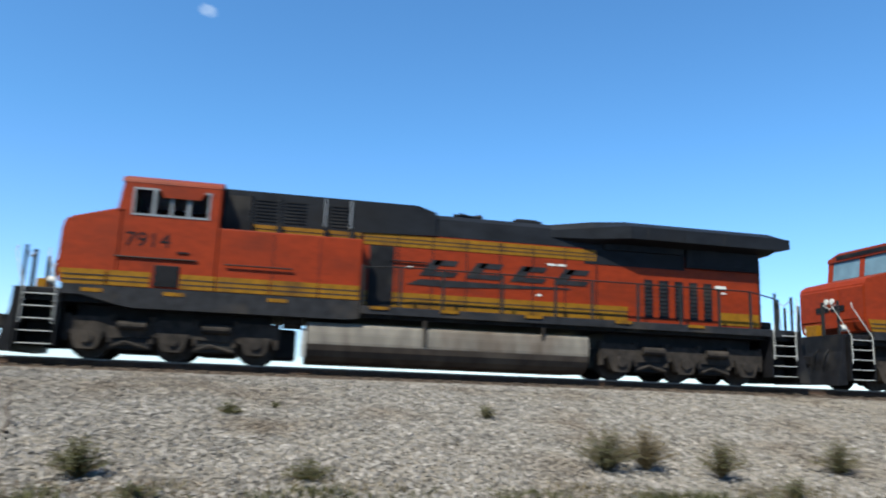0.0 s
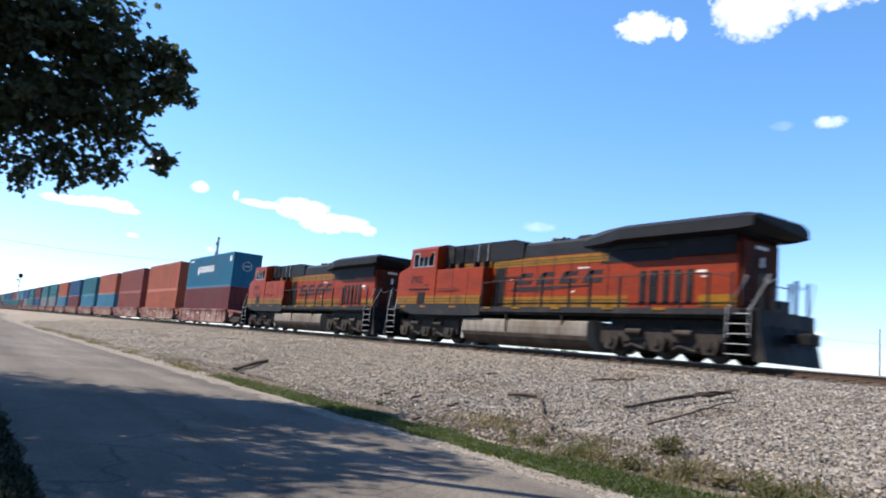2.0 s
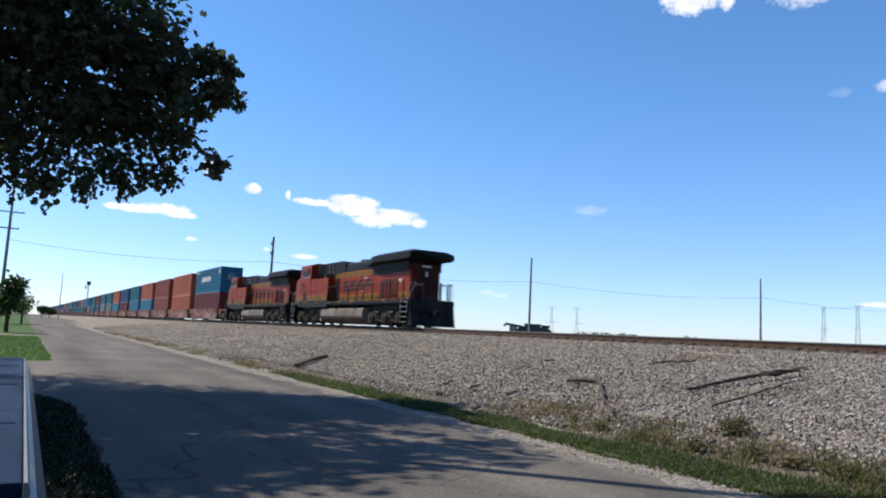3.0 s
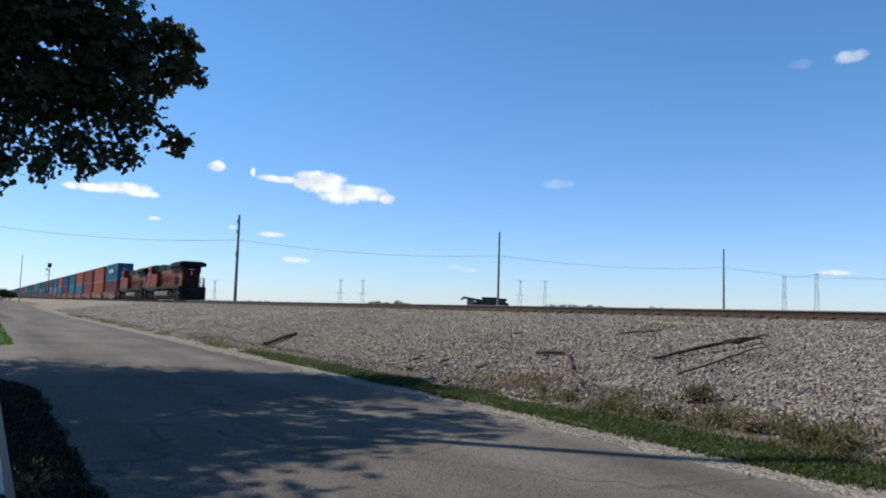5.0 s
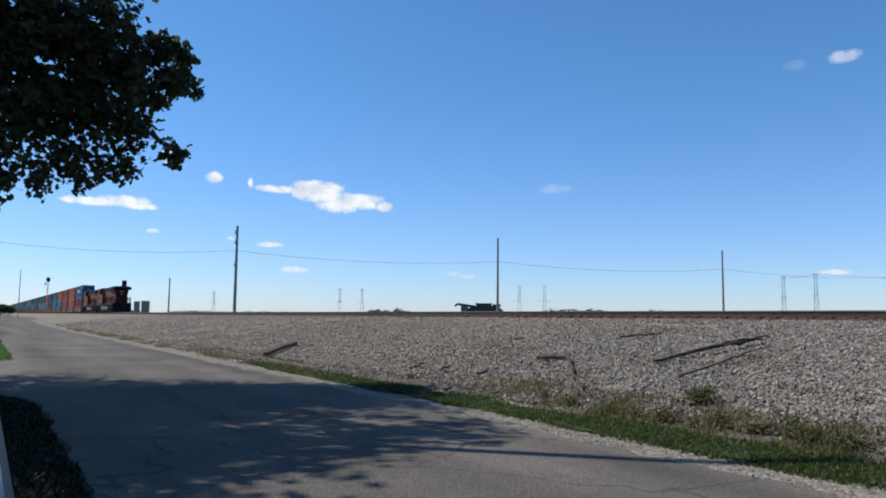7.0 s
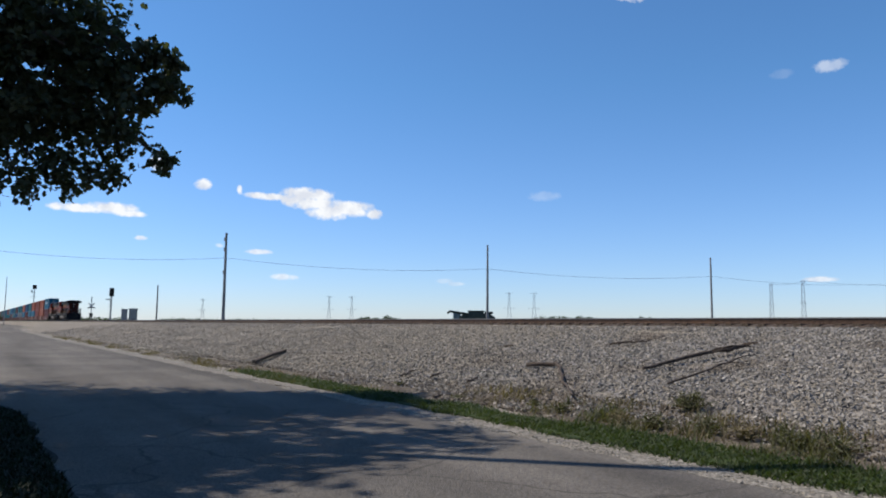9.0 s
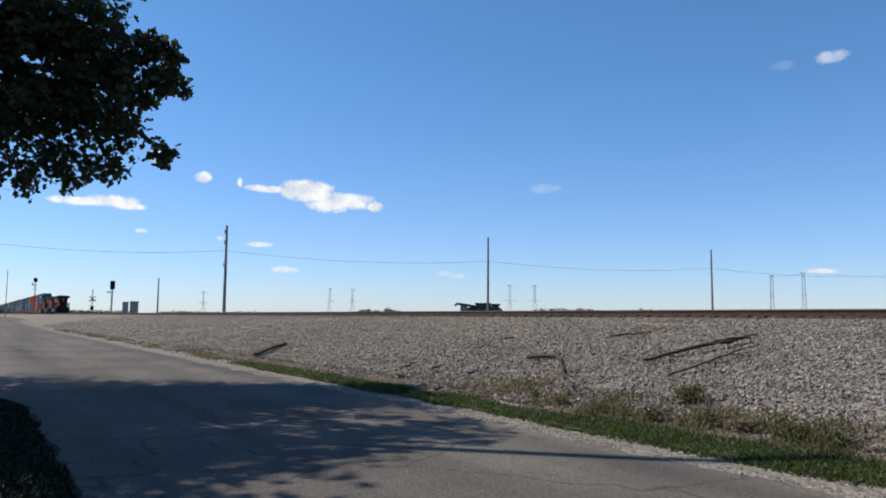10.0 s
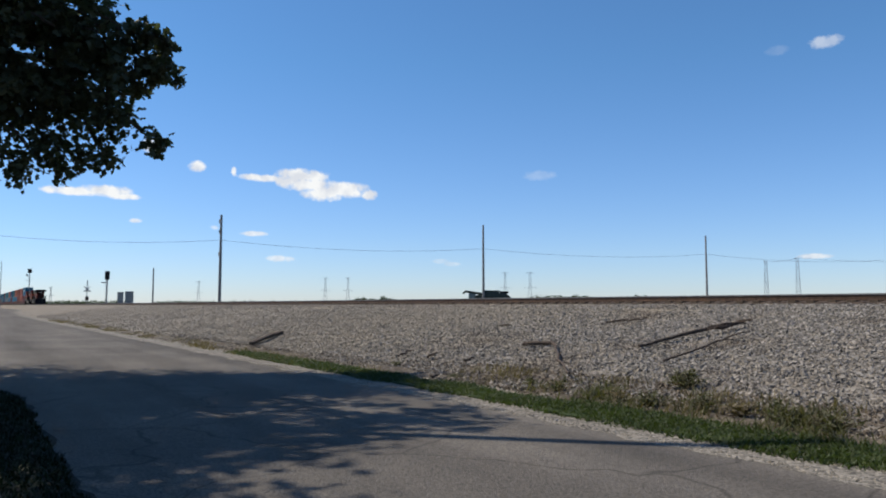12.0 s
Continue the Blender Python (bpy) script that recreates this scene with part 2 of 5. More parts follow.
ROAD = road_mat()
SHOULDER = ground_mat("limestone_grit", (0.150, 0.134, 0.112), (0.19, 0.172, 0.146), (0.105, 0.094, 0.08), 0.8, 45, 0.95, 0.5, 28)
DIRT = ground_mat("brown_dirt", (0.062, 0.047, 0.033), (0.13, 0.110, 0.085), (0.05, 0.039, 0.028), 0.9, 30, 0.95, 0.5, 26)
CRIB = ground_mat("rusty_ballast", (0.05, 0.036, 0.027), (0.066, 0.05, 0.038), (0.034, 0.024, 0.019), 0.6, 20, 0.95, 0.6, 14)
CLOD = mat("earth_clods", (0.100, 0.080, 0.060), 0.95, vary=0.3, scale=5, rand=0.45)
FINE_STONE = mat("fine_tan_gravel", (0.215, 0.188, 0.152), 0.95, vary=0.2, scale=6, rand=0.45)
BALLAST = ground_mat("limestone_ballast", (0.158, 0.136, 0.109), (0.19, 0.168, 0.14), (0.115, 0.097, 0.075), 0.25, 12, 0.95, 0.7, 20)
STONE = mat("ballast_stone", (0.172, 0.156, 0.138), 0.95, vary=0.25, scale=6, rand=0.55, dirt=(0.11, 0.088, 0.068), dirt_scale=0.4)


# ---- geometry helpers ----
def bx(bm, x0, x1, y0, y1, z0, z1, bevel=0.0):
    r = bmesh.ops.create_cube(bm, size=1)["verts"]
    for v in r:
        v.co = ((x0 + x1) / 2 + v.co.x * (x1 - x0), (y0 + y1) / 2 + v.co.y * (y1 - y0), (z0 + z1) / 2 + v.co.z * (z1 - z0))
    if bevel:
        es = list({e for v in r for e in v.link_edges})
        bmesh.ops.bevel(bm, geom=es, offset=bevel, segments=2, affect='EDGES', profile=0.6)
    return bm


def box(*a, **k):
    return bx(bmesh.new(), *a, **k)


def prism(bm, pts, y0, y1):
    """A polygon in x, z drawn out from y0 to y1."""
    a = [bm.verts.new((x, y0, z)) for x, z in pts]
    b = [bm.verts.new((x, y1, z)) for x, z in pts]
    n = len(pts)
    bm.faces.new(a)
    bm.faces.new(b[::-1])
    for i in range(n):
        bm.faces.new((a[i], b[i], b[(i + 1) % n], a[(i + 1) % n]))
    bmesh.ops.recalc_face_normals(bm, faces=bm.faces)
    return bm


def loft(bm, pts, x0, x1):
    """A polygon in y, z drawn out from x0 to x1."""
    a = [bm.verts.new((x0, y, z)) for y, z in pts]
    b = [bm.verts.new((x1, y, z)) for y, z in pts]
    n = len(pts)
    bm.faces.new(a)
    bm.faces.new(b[::-1])
    for i in range(n):
        bm.faces.new((a[i], b[i], b[(i + 1) % n], a[(i + 1) % n]))
    bmesh.ops.recalc_face_normals(bm, faces=bm.faces)
    return bm


def tube(bm, pts, r0, r1=None, n=6):
    """A tapering tube along points."""
    r1 = r0 if r1 is None else r1
    pts = [Vector(p) for p in pts]
    rings = []
    for i, p in enumerate(pts):
        d = (pts[min(i + 1, len(pts) - 1)] - pts[max(i - 1, 0)]).normalized()
        s = d.orthogonal().normalized()
        u = d.cross(s)
        r = r0 + (r1 - r0) * i / max(1, len(pts) - 1)
        rings.append([bm.verts.new(p + r * (math.cos(2 * math.pi * k / n) * s + math.sin(2 * math.pi * k / n) * u)) for k in range(n)])
    for a, b in zip(rings, rings[1:]):
        for k in range(n):
            bm.faces.new((a[k], a[(k + 1) % n], b[(k + 1) % n], b[k]))
    bm.faces.new(rings[0][::-1])
    bm.faces.new(rings[-1])
    return bm


def disc(bm, x, y0, y1, z, r, n=20):
    return tube(bm, [(x, y0, z), (x, y1, z)], r, r, n)


def mesh_of(name, bm, material, smooth=False):
    me = bpy.data.meshes.new(name)
    bmesh.ops.recalc_face_normals(bm, faces=bm.faces)
    if smooth:
        for f in bm.faces:
            f.smooth = True
    bm.to_mesh(me)
    bm.free()
    me.materials.append(material)
    return me


def part(name, bm, material, parent=None, label="", smooth=False):
    ob = new(name, mesh_of(name, bm, material, smooth))
    ob.parent = parent
    if label:
        ob["label"] = label
    return ob


def thing(name, label, category, group="", kind="", m=None):
    ob = tagged(new(name), label, category, group, kind)
    if m is not None:
        ob.matrix_world = m
    return ob


def soup(name, verts, faces, material, parent=None):
    me = bpy.data.meshes.new(name)
    me.from_pydata(verts, [], faces)
    me.materials.append(material)
    ob = new(name, me)
    ob.parent = parent
    return ob


def foot(x):
    """The road's edge at the foot of the bank; far off it swings over towards the crossing."""
    return float(np.interp(x, (-300, -240, -180, -120, -80), (16.0, 14.5, 9.6, 7.2, 6.6)))


def bank_z(y):
    """Height of the railway's bank across the track."""
    return float(np.interp(y, (6.6, 7.3, 9.0, 17.3, 18.0, 18.6, 21.6, 22.2, 23.0, 30.0), (0.0, 0.06, 0.27, 1.43, 1.50, 1.52, 1.52, 1.50, 1.43, 0.0)))


# ---- the ground ----
ground = soup("ground", [(-4500, -4500, -0.02), (4500, -4500, -0.02), (4500, 4500, -0.02), (-4500, 4500, -0.02)], [(0, 1, 2, 3)], FIELD)
tagged(ground, "flat farmland of brown stubble reaching the horizon", "ground", kind="structure")


def strip(name, x0, x1, edge0, edge1, z0, z1, material, dx=0.5, wob=0.06, fr=0.9, seed=0.0):
    """A thin slab along x with uneven edges."""
    xs = np.arange(x0, x1 + dx, dx)
    v, f = [], []
    for x in xs:
        a = (edge0 if name != "road_shoulder" else edge0 + foot(x) - 6.6) + wob * noise.noise((x * fr, seed, 0.3)) + wob * 0.5 * noise.noise((x * fr * 3.1, seed, 4.3))
        b = (edge1 if name not in ("road", "road_shoulder") else edge1 + foot(x) - 6.6) + wob * noise.noise((x * fr, seed + 7, 0.3)) + wob * 0.5 * noise.noise((x * fr * 3.1, seed + 9, 4.3))
        v += [(x, a, z0 - 0.08), (x, a, z0), (x, b, z1), (x, b, z1 - 0.08)]
    for i in range(len(xs) - 1):
        for k in range(3):
            f.append((i * 4 + k, i * 4 + 4 + k, i * 4 + 5 + k, i * 4 + 1 + k))
    return soup(name, v, f, material)


tagged(strip("road", -900, 60, 0.5, 6.55, 0.03, 0.03, ROAD, 0.5, 0.10), "worn pale grey asphalt road beside the railway", "road", kind="structure")
tagged(strip("road_shoulder", -300, 60, 6.25, 7.0, 0.034, 0.05, SHOULDER, 0.25, 0.16, 1.3, 3.0), "pale limestone grit along the road's edge", "shoulder", kind="structure")
tagged(strip("pavement", -27.0, -13.6, -14, 1.6, 0.036, 0.036, ROAD, 0.5, 0.05, 1.0, 5.0), "pale asphalt apron of a driveway", "driveway", kind="structure")
# the nearest strip gets the shade-dark soil, the far ones plain lawn
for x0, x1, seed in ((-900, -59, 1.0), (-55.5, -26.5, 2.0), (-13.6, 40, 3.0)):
    tagged(strip("lawn", x0, x1, -60, 0.86, 0.05, 0.038, LAWN if x1 < 0 else SHADE_SOIL, 0.25, 0.12, 1.1, seed), "mown green lawn along the road" if x1 < 0 else "ground beside the road, coloured dark for shade", "lawn" if x1 < 0 else "ground", kind="structure")
tagged(strip("drive_way", -59, -55.5, -60, 1.2, 0.042, 0.04, SHOULDER, 0.5, 0.1, 1.0, 8.0), "pale gravel driveway between lawns", "driveway", kind="structure")


def bank(name, xs, ys, rough):
    v = [(x, y if y > 18 else 18 - (18 - y) * (18 - foot(x)) / 11.4, bank_z(y) + (rough * (noise.noise((x * 2.2, y * 2.2, 1)) + 0.6 * noise.noise((x * 7, y * 7, 2))) if 7 < y < 18.2 else 0)
          + (0.10 * noise.noise((x * 0.25, y * 0.3, 5)) if 7.5 < y < 17 else 0)) for x in xs for y in ys]
    m = len(ys)
    f = [(i * m + k, i * m + k + 1, i * m + m + k + 1, i * m + m + k) for i in range(len(xs) - 1) for k in range(m - 1)]
    ob = soup(name, v, f, BALLAST)
    return tagged(ob, "railway bank of pale crushed limestone", "railway bank", kind="structure")


near_x = list(np.arange(-100, -32.1, 0.4)) + list(np.arange(-32, 16.01, 0.16))
across = list(np.arange(6.6, 18.3, 0.16)) + [18.6, 20.1, 21.6, 22.2, 23, 30]
bank("railway_bank", near_x, across, 0.018)
coarse = list(np.arange(6.6, 18.3, 0.8)) + [18.6, 20.1, 21.6, 22.2, 23, 30]
bank("railway_bank", list(np.arange(-900, -99.99, 2.0)), coarse, 0.02)
bank("railway_bank", list(np.arange(16.0, 401, 2.0)), coarse, 0.02)
tagged(strip("dirt_verge", -78, 40, 7.3, 7.95, 0.072, 0.152, DIRT, 0.15, 0.34, 0.7, 21.0), "bare brown dirt at the foot of the bank", "verge", kind="structure")


def track():
    """Rails on wooden ties."""
    t = thing("railway_track", "rusty steel rails on dark wooden ties", "railway track", kind="structure")
    for y in (YC - 0.75, YC + 0.75):
        w = loft(bmesh.new(), [(y - 0.07, 1.65), (y + 0.07, 1.65), (y + 0.07, 1.665), (y + 0.012, 1.68), (y + 0.012, 1.785), (y - 0.012, 1.785), (y - 0.012, 1.68), (y - 0.07, 1.665)], -900, 400)
        r = part("rail", w, STEEL, t)
        part("rail_head", loft(bmesh.new(), [(y - 0.036, 1.786), (y + 0.036, 1.786), (y + 0.036, ZR - 0.005), (y + 0.03, ZR), (y - 0.03, ZR), (y - 0.036, ZR - 0.005)], -900, 400), SHINE, r)
    me = mesh_of("tie", box(-0.115, 0.115, YC - 1.3, YC + 1.3, 1.46, 1.648, bevel=0.012), TIE)
    for i in range(280):
        o = new("tie", me)
        o.parent = t
        o.location = (-110 + i * 0.53 + random.uniform(-0.03, 0.03), random.uniform(-0.05, 0.05), random.uniform(-0.012, 0.0))
    bm = bmesh.new()
    for i in range(1500):
        bx(bm, -110.4 - i * 0.53 - 0.11, -110.4 - i * 0.53 + 0.11, YC - 1.3, YC + 1.3, 1.5, 1.645)
        if len(bm.verts) > 6000:
            tagged(part("far_ties", bm, TIE, t), kind="stuff")
            bm = bmesh.new()
    tagged(part("far_ties", bm, TIE, t), kind="stuff")


track()
crib = part("track_bed", loft(bmesh.new(), [(18.66, 1.5), (18.82, 1.60), (19.1, 1.638), (21.1, 1.638), (21.38, 1.60), (21.54, 1.5)], -900, 400), CRIB)
tagged(crib, "rust-stained brown ballast packed between the ties", "track bed", kind="structure")


def stones(name, n, x0, x1, y0, y1, size, seed, lift=0.2, material=None, soft=2.2):
    """Loose crushed stones on the bank, each a small uneven block."""
    rng = np.random.default_rng(seed)
    corner = np.array([(x, y, z) for x in (-1, 1) for y in (-1, 1) for z in (-1, 1)], float)
    quads = np.array([(0, 1, 3, 2), (4, 6, 7, 5), (0, 4, 5, 1), (2, 3, 7, 6), (0, 2, 6, 4), (1, 5, 7, 3)])
    px, py = rng.uniform(x0, x1, n) + rng.normal(0, soft, n), rng.uniform(y0, y1, n)
    pz = np.interp(py, (6.6, 7.3, 9.0, 17.3, 18.0, 18.6), (0.0, 0.06, 0.27, 1.43, 1.50, 1.52))
    pz = np.where(py < 6.5, 0.032, pz)
    pz += np.array([0.10 * noise.noise((a * 0.25, b * 0.3, 5)) if 7.5 < b < 17 else 0 for a, b in zip(px, py)])
    s = size * np.clip(rng.lognormal(0, 0.35, n), 0.4, 1.7)
    shape = corner[None] * rng.uniform(0.55, 1.1, (n, 1, 3)) + rng.uniform(-0.35, 0.35, (n, 8, 3))
    q = rng.normal(size=(n, 4))
    q /= np.linalg.norm(q, axis=1, keepdims=True)
    w, a, b, c = q.T
    rot = np.stack([1 - 2 * (b * b + c * c), 2 * (a * b - c * w), 2 * (a * c + b * w), 2 * (a * b + c * w), 1 - 2 * (a * a + c * c), 2 * (b * c - a * w),
                    2 * (a * c - b * w), 2 * (b * c + a * w), 1 - 2 * (a * a + b * b)], 1).reshape(n, 3, 3)
    v = np.einsum('nij,nkj->nki', rot, shape) * (s / 2)[:, None, None] + np.stack([px, py, pz + s * lift], 1)[:, None]
    f = (quads[None] + 8 * np.arange(n)[:, None, None]).reshape(-1, 4)
    ob = soup(name, v.reshape(-1, 3).tolist(), f.tolist(), material or STONE)
    return tagged(ob, "loose pale crushed limestone on the railway bank" if name == "gravel" else "pale grit scattered on the road's margin", "gravel", kind="stuff")


stones("gravel", 104000, -15, 11, 7.7, 18.75, 0.034, 1, 0.2, soft=3.5)
stones("gravel", 50000, -32, -14, 7.3, 18.75, 0.032, 2, 0.08, FINE_STONE, soft=6)
stones("gravel", 26000, -62, -26, 6.9, 18.75, 0.036, 4, -0.02, FINE_STONE, soft=8)
stones("gravel", 9000, -95, -55, 7.6, 18.75, 0.045, 9, -0.05, FINE_STONE, soft=9)
stones("gravel", 4500, -17, 11, 6.7, 7.9, 0.028, 3, 0.2, FINE_STONE)
stones("road_grit", 7000, -20, 11, 6.3, 6.85, 0.017, 12, 0.1, FINE_STONE)
stones("gravel", 11000, -13.5, -2.5, 7.6, 9.2, 0.026, 15, 0.35, CLOD, soft=1.5)
stones("gravel", 5000, -30, -15, 7.2, 8.3, 0.026, 16, 0.3, CLOD, soft=3)


def blades(name, n, x0, x1, y0, y1, h, material, label, seed, ground_z, wide=0.010, mask=None):
    """Grass: single bent blades, many to the square metre."""
    rng = np.random.default_rng(seed)
    px, py = rng.uniform(x0, x1, n), rng.uniform(y0, y1, n)
    if mask:
        keep = np.array([mask(a, b, rng.random()) for a, b in zip(px, py)])
        px, py = px[keep], py[keep]
        n = len(px)
    pz = np.array([ground_z(b) for b in py])
    hh = h * rng.uniform(0.4, 1.25, n)
    a = rng.uniform(0, 2 * np.pi, n)
    lean = hh * rng.uniform(0.3, 1.3, n)
    b = a + np.pi / 2 + rng.uniform(-0.6, 0.6, n)
    base = np.stack([px, py, pz - 0.01], 1)
    side = np.stack([np.cos(a), np.sin(a), 0 * a], 1) * (wide * rng.uniform(0.6, 1.5, n))[:, None]
    way = np.stack([np.cos(b), np.sin(b), 0 * b], 1)
    mid = base + way * (lean * 0.35)[:, None] + np.array([0, 0, 1]) * (hh * 0.6)[:, None]
    tip = base + way * lean[:, None] + np.array([0, 0, 1]) * hh[:, None]
    v = np.stack([base - side, base + side, mid + side * 0.8, mid - side * 0.8, tip], 1).reshape(-1, 3)
    o = 5 * np.arange(n)[:, None]
    f = [tuple(r) for r in (o + np.array([0, 1, 2, 3])).tolist()] + [tuple(r) for r in (o + np.array([3, 2, 4])).tolist()]
    return tagged(soup(name, v.tolist(), f, material), label, "grass", kind="stuff")


def verge_mask(a, b, r):
    mid = 7.12 + 0.12 * noise.noise((a * 0.5, 3, 1))
    near = max(0.0, 1 - abs(b - mid) / (0.36 + 0.25 * noise.noise((a * 0.8, 9, 2)) + (0.16 if a > -8 else 0.04)))
    fade = 1.0 if a > -17 else max(0.0, 1 - (-17 - a) / 6)
    return r < (near * 1.6) * fade


tagged(strip("turf", -20, 30, 6.86, 7.42, 0.068, 0.105, TURF, 0.25, 0.16, 0.9, 31.0), "thin green turf along the road's edge", "turf", kind="structure")
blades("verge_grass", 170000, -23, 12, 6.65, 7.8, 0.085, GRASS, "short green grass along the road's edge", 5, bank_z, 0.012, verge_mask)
blades("dry_grass", 16000, -12, 12, 7.6, 9.1, 0.15, DRY, "dry straw-coloured grass among weeds", 6, bank_z, 0.007,
       lambda a, b, r: r < 0.9 * max(0.0, noise.noise((a * 0.9, b * 1.2, 4)) + 0.12))
blades("weed_grass", 34000, -9.5, 13, 7.45, 8.7, 0.15, WEED, "olive green wild grass in tufts at the foot of the bank", 16, bank_z, 0.009,
       lambda a, b, r: r < 1.3 * max(0.0, noise.noise((a * 1.3, b * 1.6, 14)) + 0.12) * (1.0 if a > -8 else 0.4))
blades("dry_grass", 15000, -78, -14, 6.75, 7.7, 0.11, DRY, "thin brown dead grass along the foot of the bank", 26, bank_z, 0.012,
       lambda a, b, r: r < 1.1 * max(0.0, noise.noise((a * 0.35, b * 1.5, 24)) + 0.18))
# grass on the near side, with shade put into its blade colour
blades("shaded_grass", 40000, -16.4, -2.9, -1.2, 0.98, 0.07, SHADE_GRASS, "grass beside the road, darkened in its colour for shade", 7, lambda y: 0.03, 0.008,
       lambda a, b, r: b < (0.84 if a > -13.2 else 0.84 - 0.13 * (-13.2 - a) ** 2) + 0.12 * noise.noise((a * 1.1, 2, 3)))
blades("lawn_grass", 16000, -55, -26.5, -6, 0.95, 0.10, LAWN_BLADE, "sunlit green mown lawn beside the road", 8, lambda y: 0.03, 0.016)


def clump(name, x, y, h, r, n, seed, material=WEED, label="low green weed growing in the gravel"):
    """A weed: stems from one root, with small leaves along them."""
    rng = random.Random(seed)
    z = bank_z(y) - 0.02
    w = thing(name, label, "weed", "weeds on the railway bank", m=pose(x, y, z))
    sb, lv, lf = bmesh.new(), [], []
    for k in range(n):
        a, s = rng.uniform(0, 6.283), rng.random() ** 0.6
        tip = Vector((math.cos(a) * r * s, math.sin(a) * r * s, h * (1.0 if x > 3 else 0.75) * (1.05 - 0.6 * s * s) * rng.uniform(0.6, 1.1)))
        mid = Vector((tip.x * 0.35, tip.y * 0.35, tip.z * 0.6))
        tube(sb, [(0, 0, 0), mid, tip], 0.006, 0.002, 3)
        for j in range(9):
            u = rng.uniform(0.2, 1.0)
            p = (mid * (u / 0.5) if u < 0.5 else mid.lerp(tip, (u - 0.5) / 0.5)) + Vector((rng.gauss(0, 0.02), rng.gauss(0, 0.02), rng.gauss(0, 0.015)))
            d = Vector((rng.gauss(0, 1), rng.gauss(0, 1), rng.uniform(-0.2, 0.9))).normalized() * rng.uniform(0.02, 0.052)
            e = d.orthogonal().normalized() * d.length * 0.3
            i = len(lv)
            lv += [tuple(p), tuple(p + d * 0.5 + e), tuple(p + d), tuple(p + d * 0.5 - e)]
            lf.append((i, i + 1, i + 2, i + 3))
    tagged(part("stem", sb, DRY, w), kind="stuff")
    tagged(soup("foliage", lv, lf, material, w), kind="stuff")
    return w


for i, (x, y, h, r, n) in enumerate(((-14.4, 8.2, 0.16, 0.16, 18), (-9.64, 8.1, 0.2, 0.18, 22), (-8.85, 8.0, 0.24, 0.2, 26), (-7.25, 9.1, 0.4, 0.34, 110),
                                     (-2.2, 9.35, 0.6, 0.42, 150), (-0.83, 13.3, 0.32, 0.28, 60), (-0.08, 14.2, 0.18, 0.1, 14), (3.8, 13.5, 0.32, 0.24, 50),
                                     (4.6, 10.0, 0.62, 0.55, 170), (5.25, 10.1, 0.6, 0.5, 150), (6.2, 9.7, 0.55, 0.42, 120), (8.3, 9.9, 0.55, 0.42, 110), (0.4, 9.2, 0.38, 0.38, 80),
                                     (-1.45, 8.5, 0.25, 0.3, 40), (6.6, 8.7, 0.28, 0.35, 44), (-7.5, 7.9, 0.25, 0.3, 40), (-6.9, 7.9, 0.32, 0.36, 50), (-6.2, 8.1, 0.3, 0.3, 46),
                                     (-5.6, 8.05, 0.3, 0.36, 50), (-5.0, 8.0, 0.28, 0.34, 46), (-4.4, 8.0, 0.32, 0.38, 50), (-3.6, 8.1, 0.3, 0.4, 50), (-2.9, 7.9, 0.26, 0.4, 46), (2.6, 8.3, 0.22, 0.35, 40), (-11.6, 7.9, 0.12, 0.2, 16))):
    clump("weed", x, y, h, r, n, 100 + i, WEED if i % 3 else DRY if i in (9, 15, 18) else WEED,
          "low dry weed growing in the gravel" if i in (9, 15, 18) else "low green weed growing in the gravel")


def fallen(name, pts, r0, r1, twigs, label, seed):
    rng = random.Random(seed)
    root = thing(name, label, "branch", "branches on the railway bank")
    p3 = [Vector((x, y, bank_z(y) + 0.11 + dz)) for x, y, dz in pts]
    fine = []
    for a, b in zip(p3, p3[1:]):
        for k in range(4):
            fine.append(a.lerp(b, k / 4) + Vector((rng.gauss(0, 0.02), rng.gauss(0, 0.02), rng.gauss(0, 0.012))))
    fine.append(p3[-1])
    part("stem", tube(bmesh.new(), fine, r0, r1, 6), BRANCH, root)
    for k in range(twigs):
        a = rng.choice(fine[len(fine) // 2:])
        b = a + Vector((rng.uniform(-0.4, 0.4), rng.uniform(-0.1, 0.5), rng.uniform(0.0, 0.10)))
        part("twig", tube(bmesh.new(), [a, a.lerp(b, 0.5) + Vector((0.03, 0, 0.03)), b], r1 * 1.1, r1 * 0.4, 4), BRANCH, root)


fallen("fallen_branch", [(-13.1, 10.75, 0), (-12.4, 11.0, 0.03), (-11.9, 10.7, 0.02), (-10.6, 9.6, 0), (-9.4, 8.75, 0)], 0.05, 0.018, 1, "bent grey dead branch lying on the gravel bank", 1)
fallen("fallen_branch", [(-10.15, 11.3, 0), (-10.05, 12.2, 0.02), (-9.95, 13.2, 0.05), (-9.9, 14.2, 0.02)], 0.03, 0.045, 7, "long dark dead branch with twigs on the gravel bank", 2)
fallen("fallen_branch", [(-8.65, 10.25, 0), (-8.75, 11.4, 0.01), (-9.0, 12.7, 0.02)], 0.022, 0.016, 2, "thin dark dead branch on the gravel bank", 3)
fallen("fallen_branch", [(-13.6, 13.95, 0), (-13.3, 14.3, 0.01), (-12.95, 14.75, 0)], 0.03, 0.015, 1, "thin dark dead branch on the gravel bank", 4)
fallen("upright_stick", [(-3.57, 11.2, -0.03), (-3.75, 11.6, 0.2), (-3.85, 11.9, 0.42)], 0.02, 0.012, 2, "dry leaning stick in the gravel", 5)
fallen("stick", [(-15.21, 8.71, -0.04), (-15.61, 9.31, -0.03)], 0.03, 0.02, 0, "short dark broken stick on the gravel bank", 20)
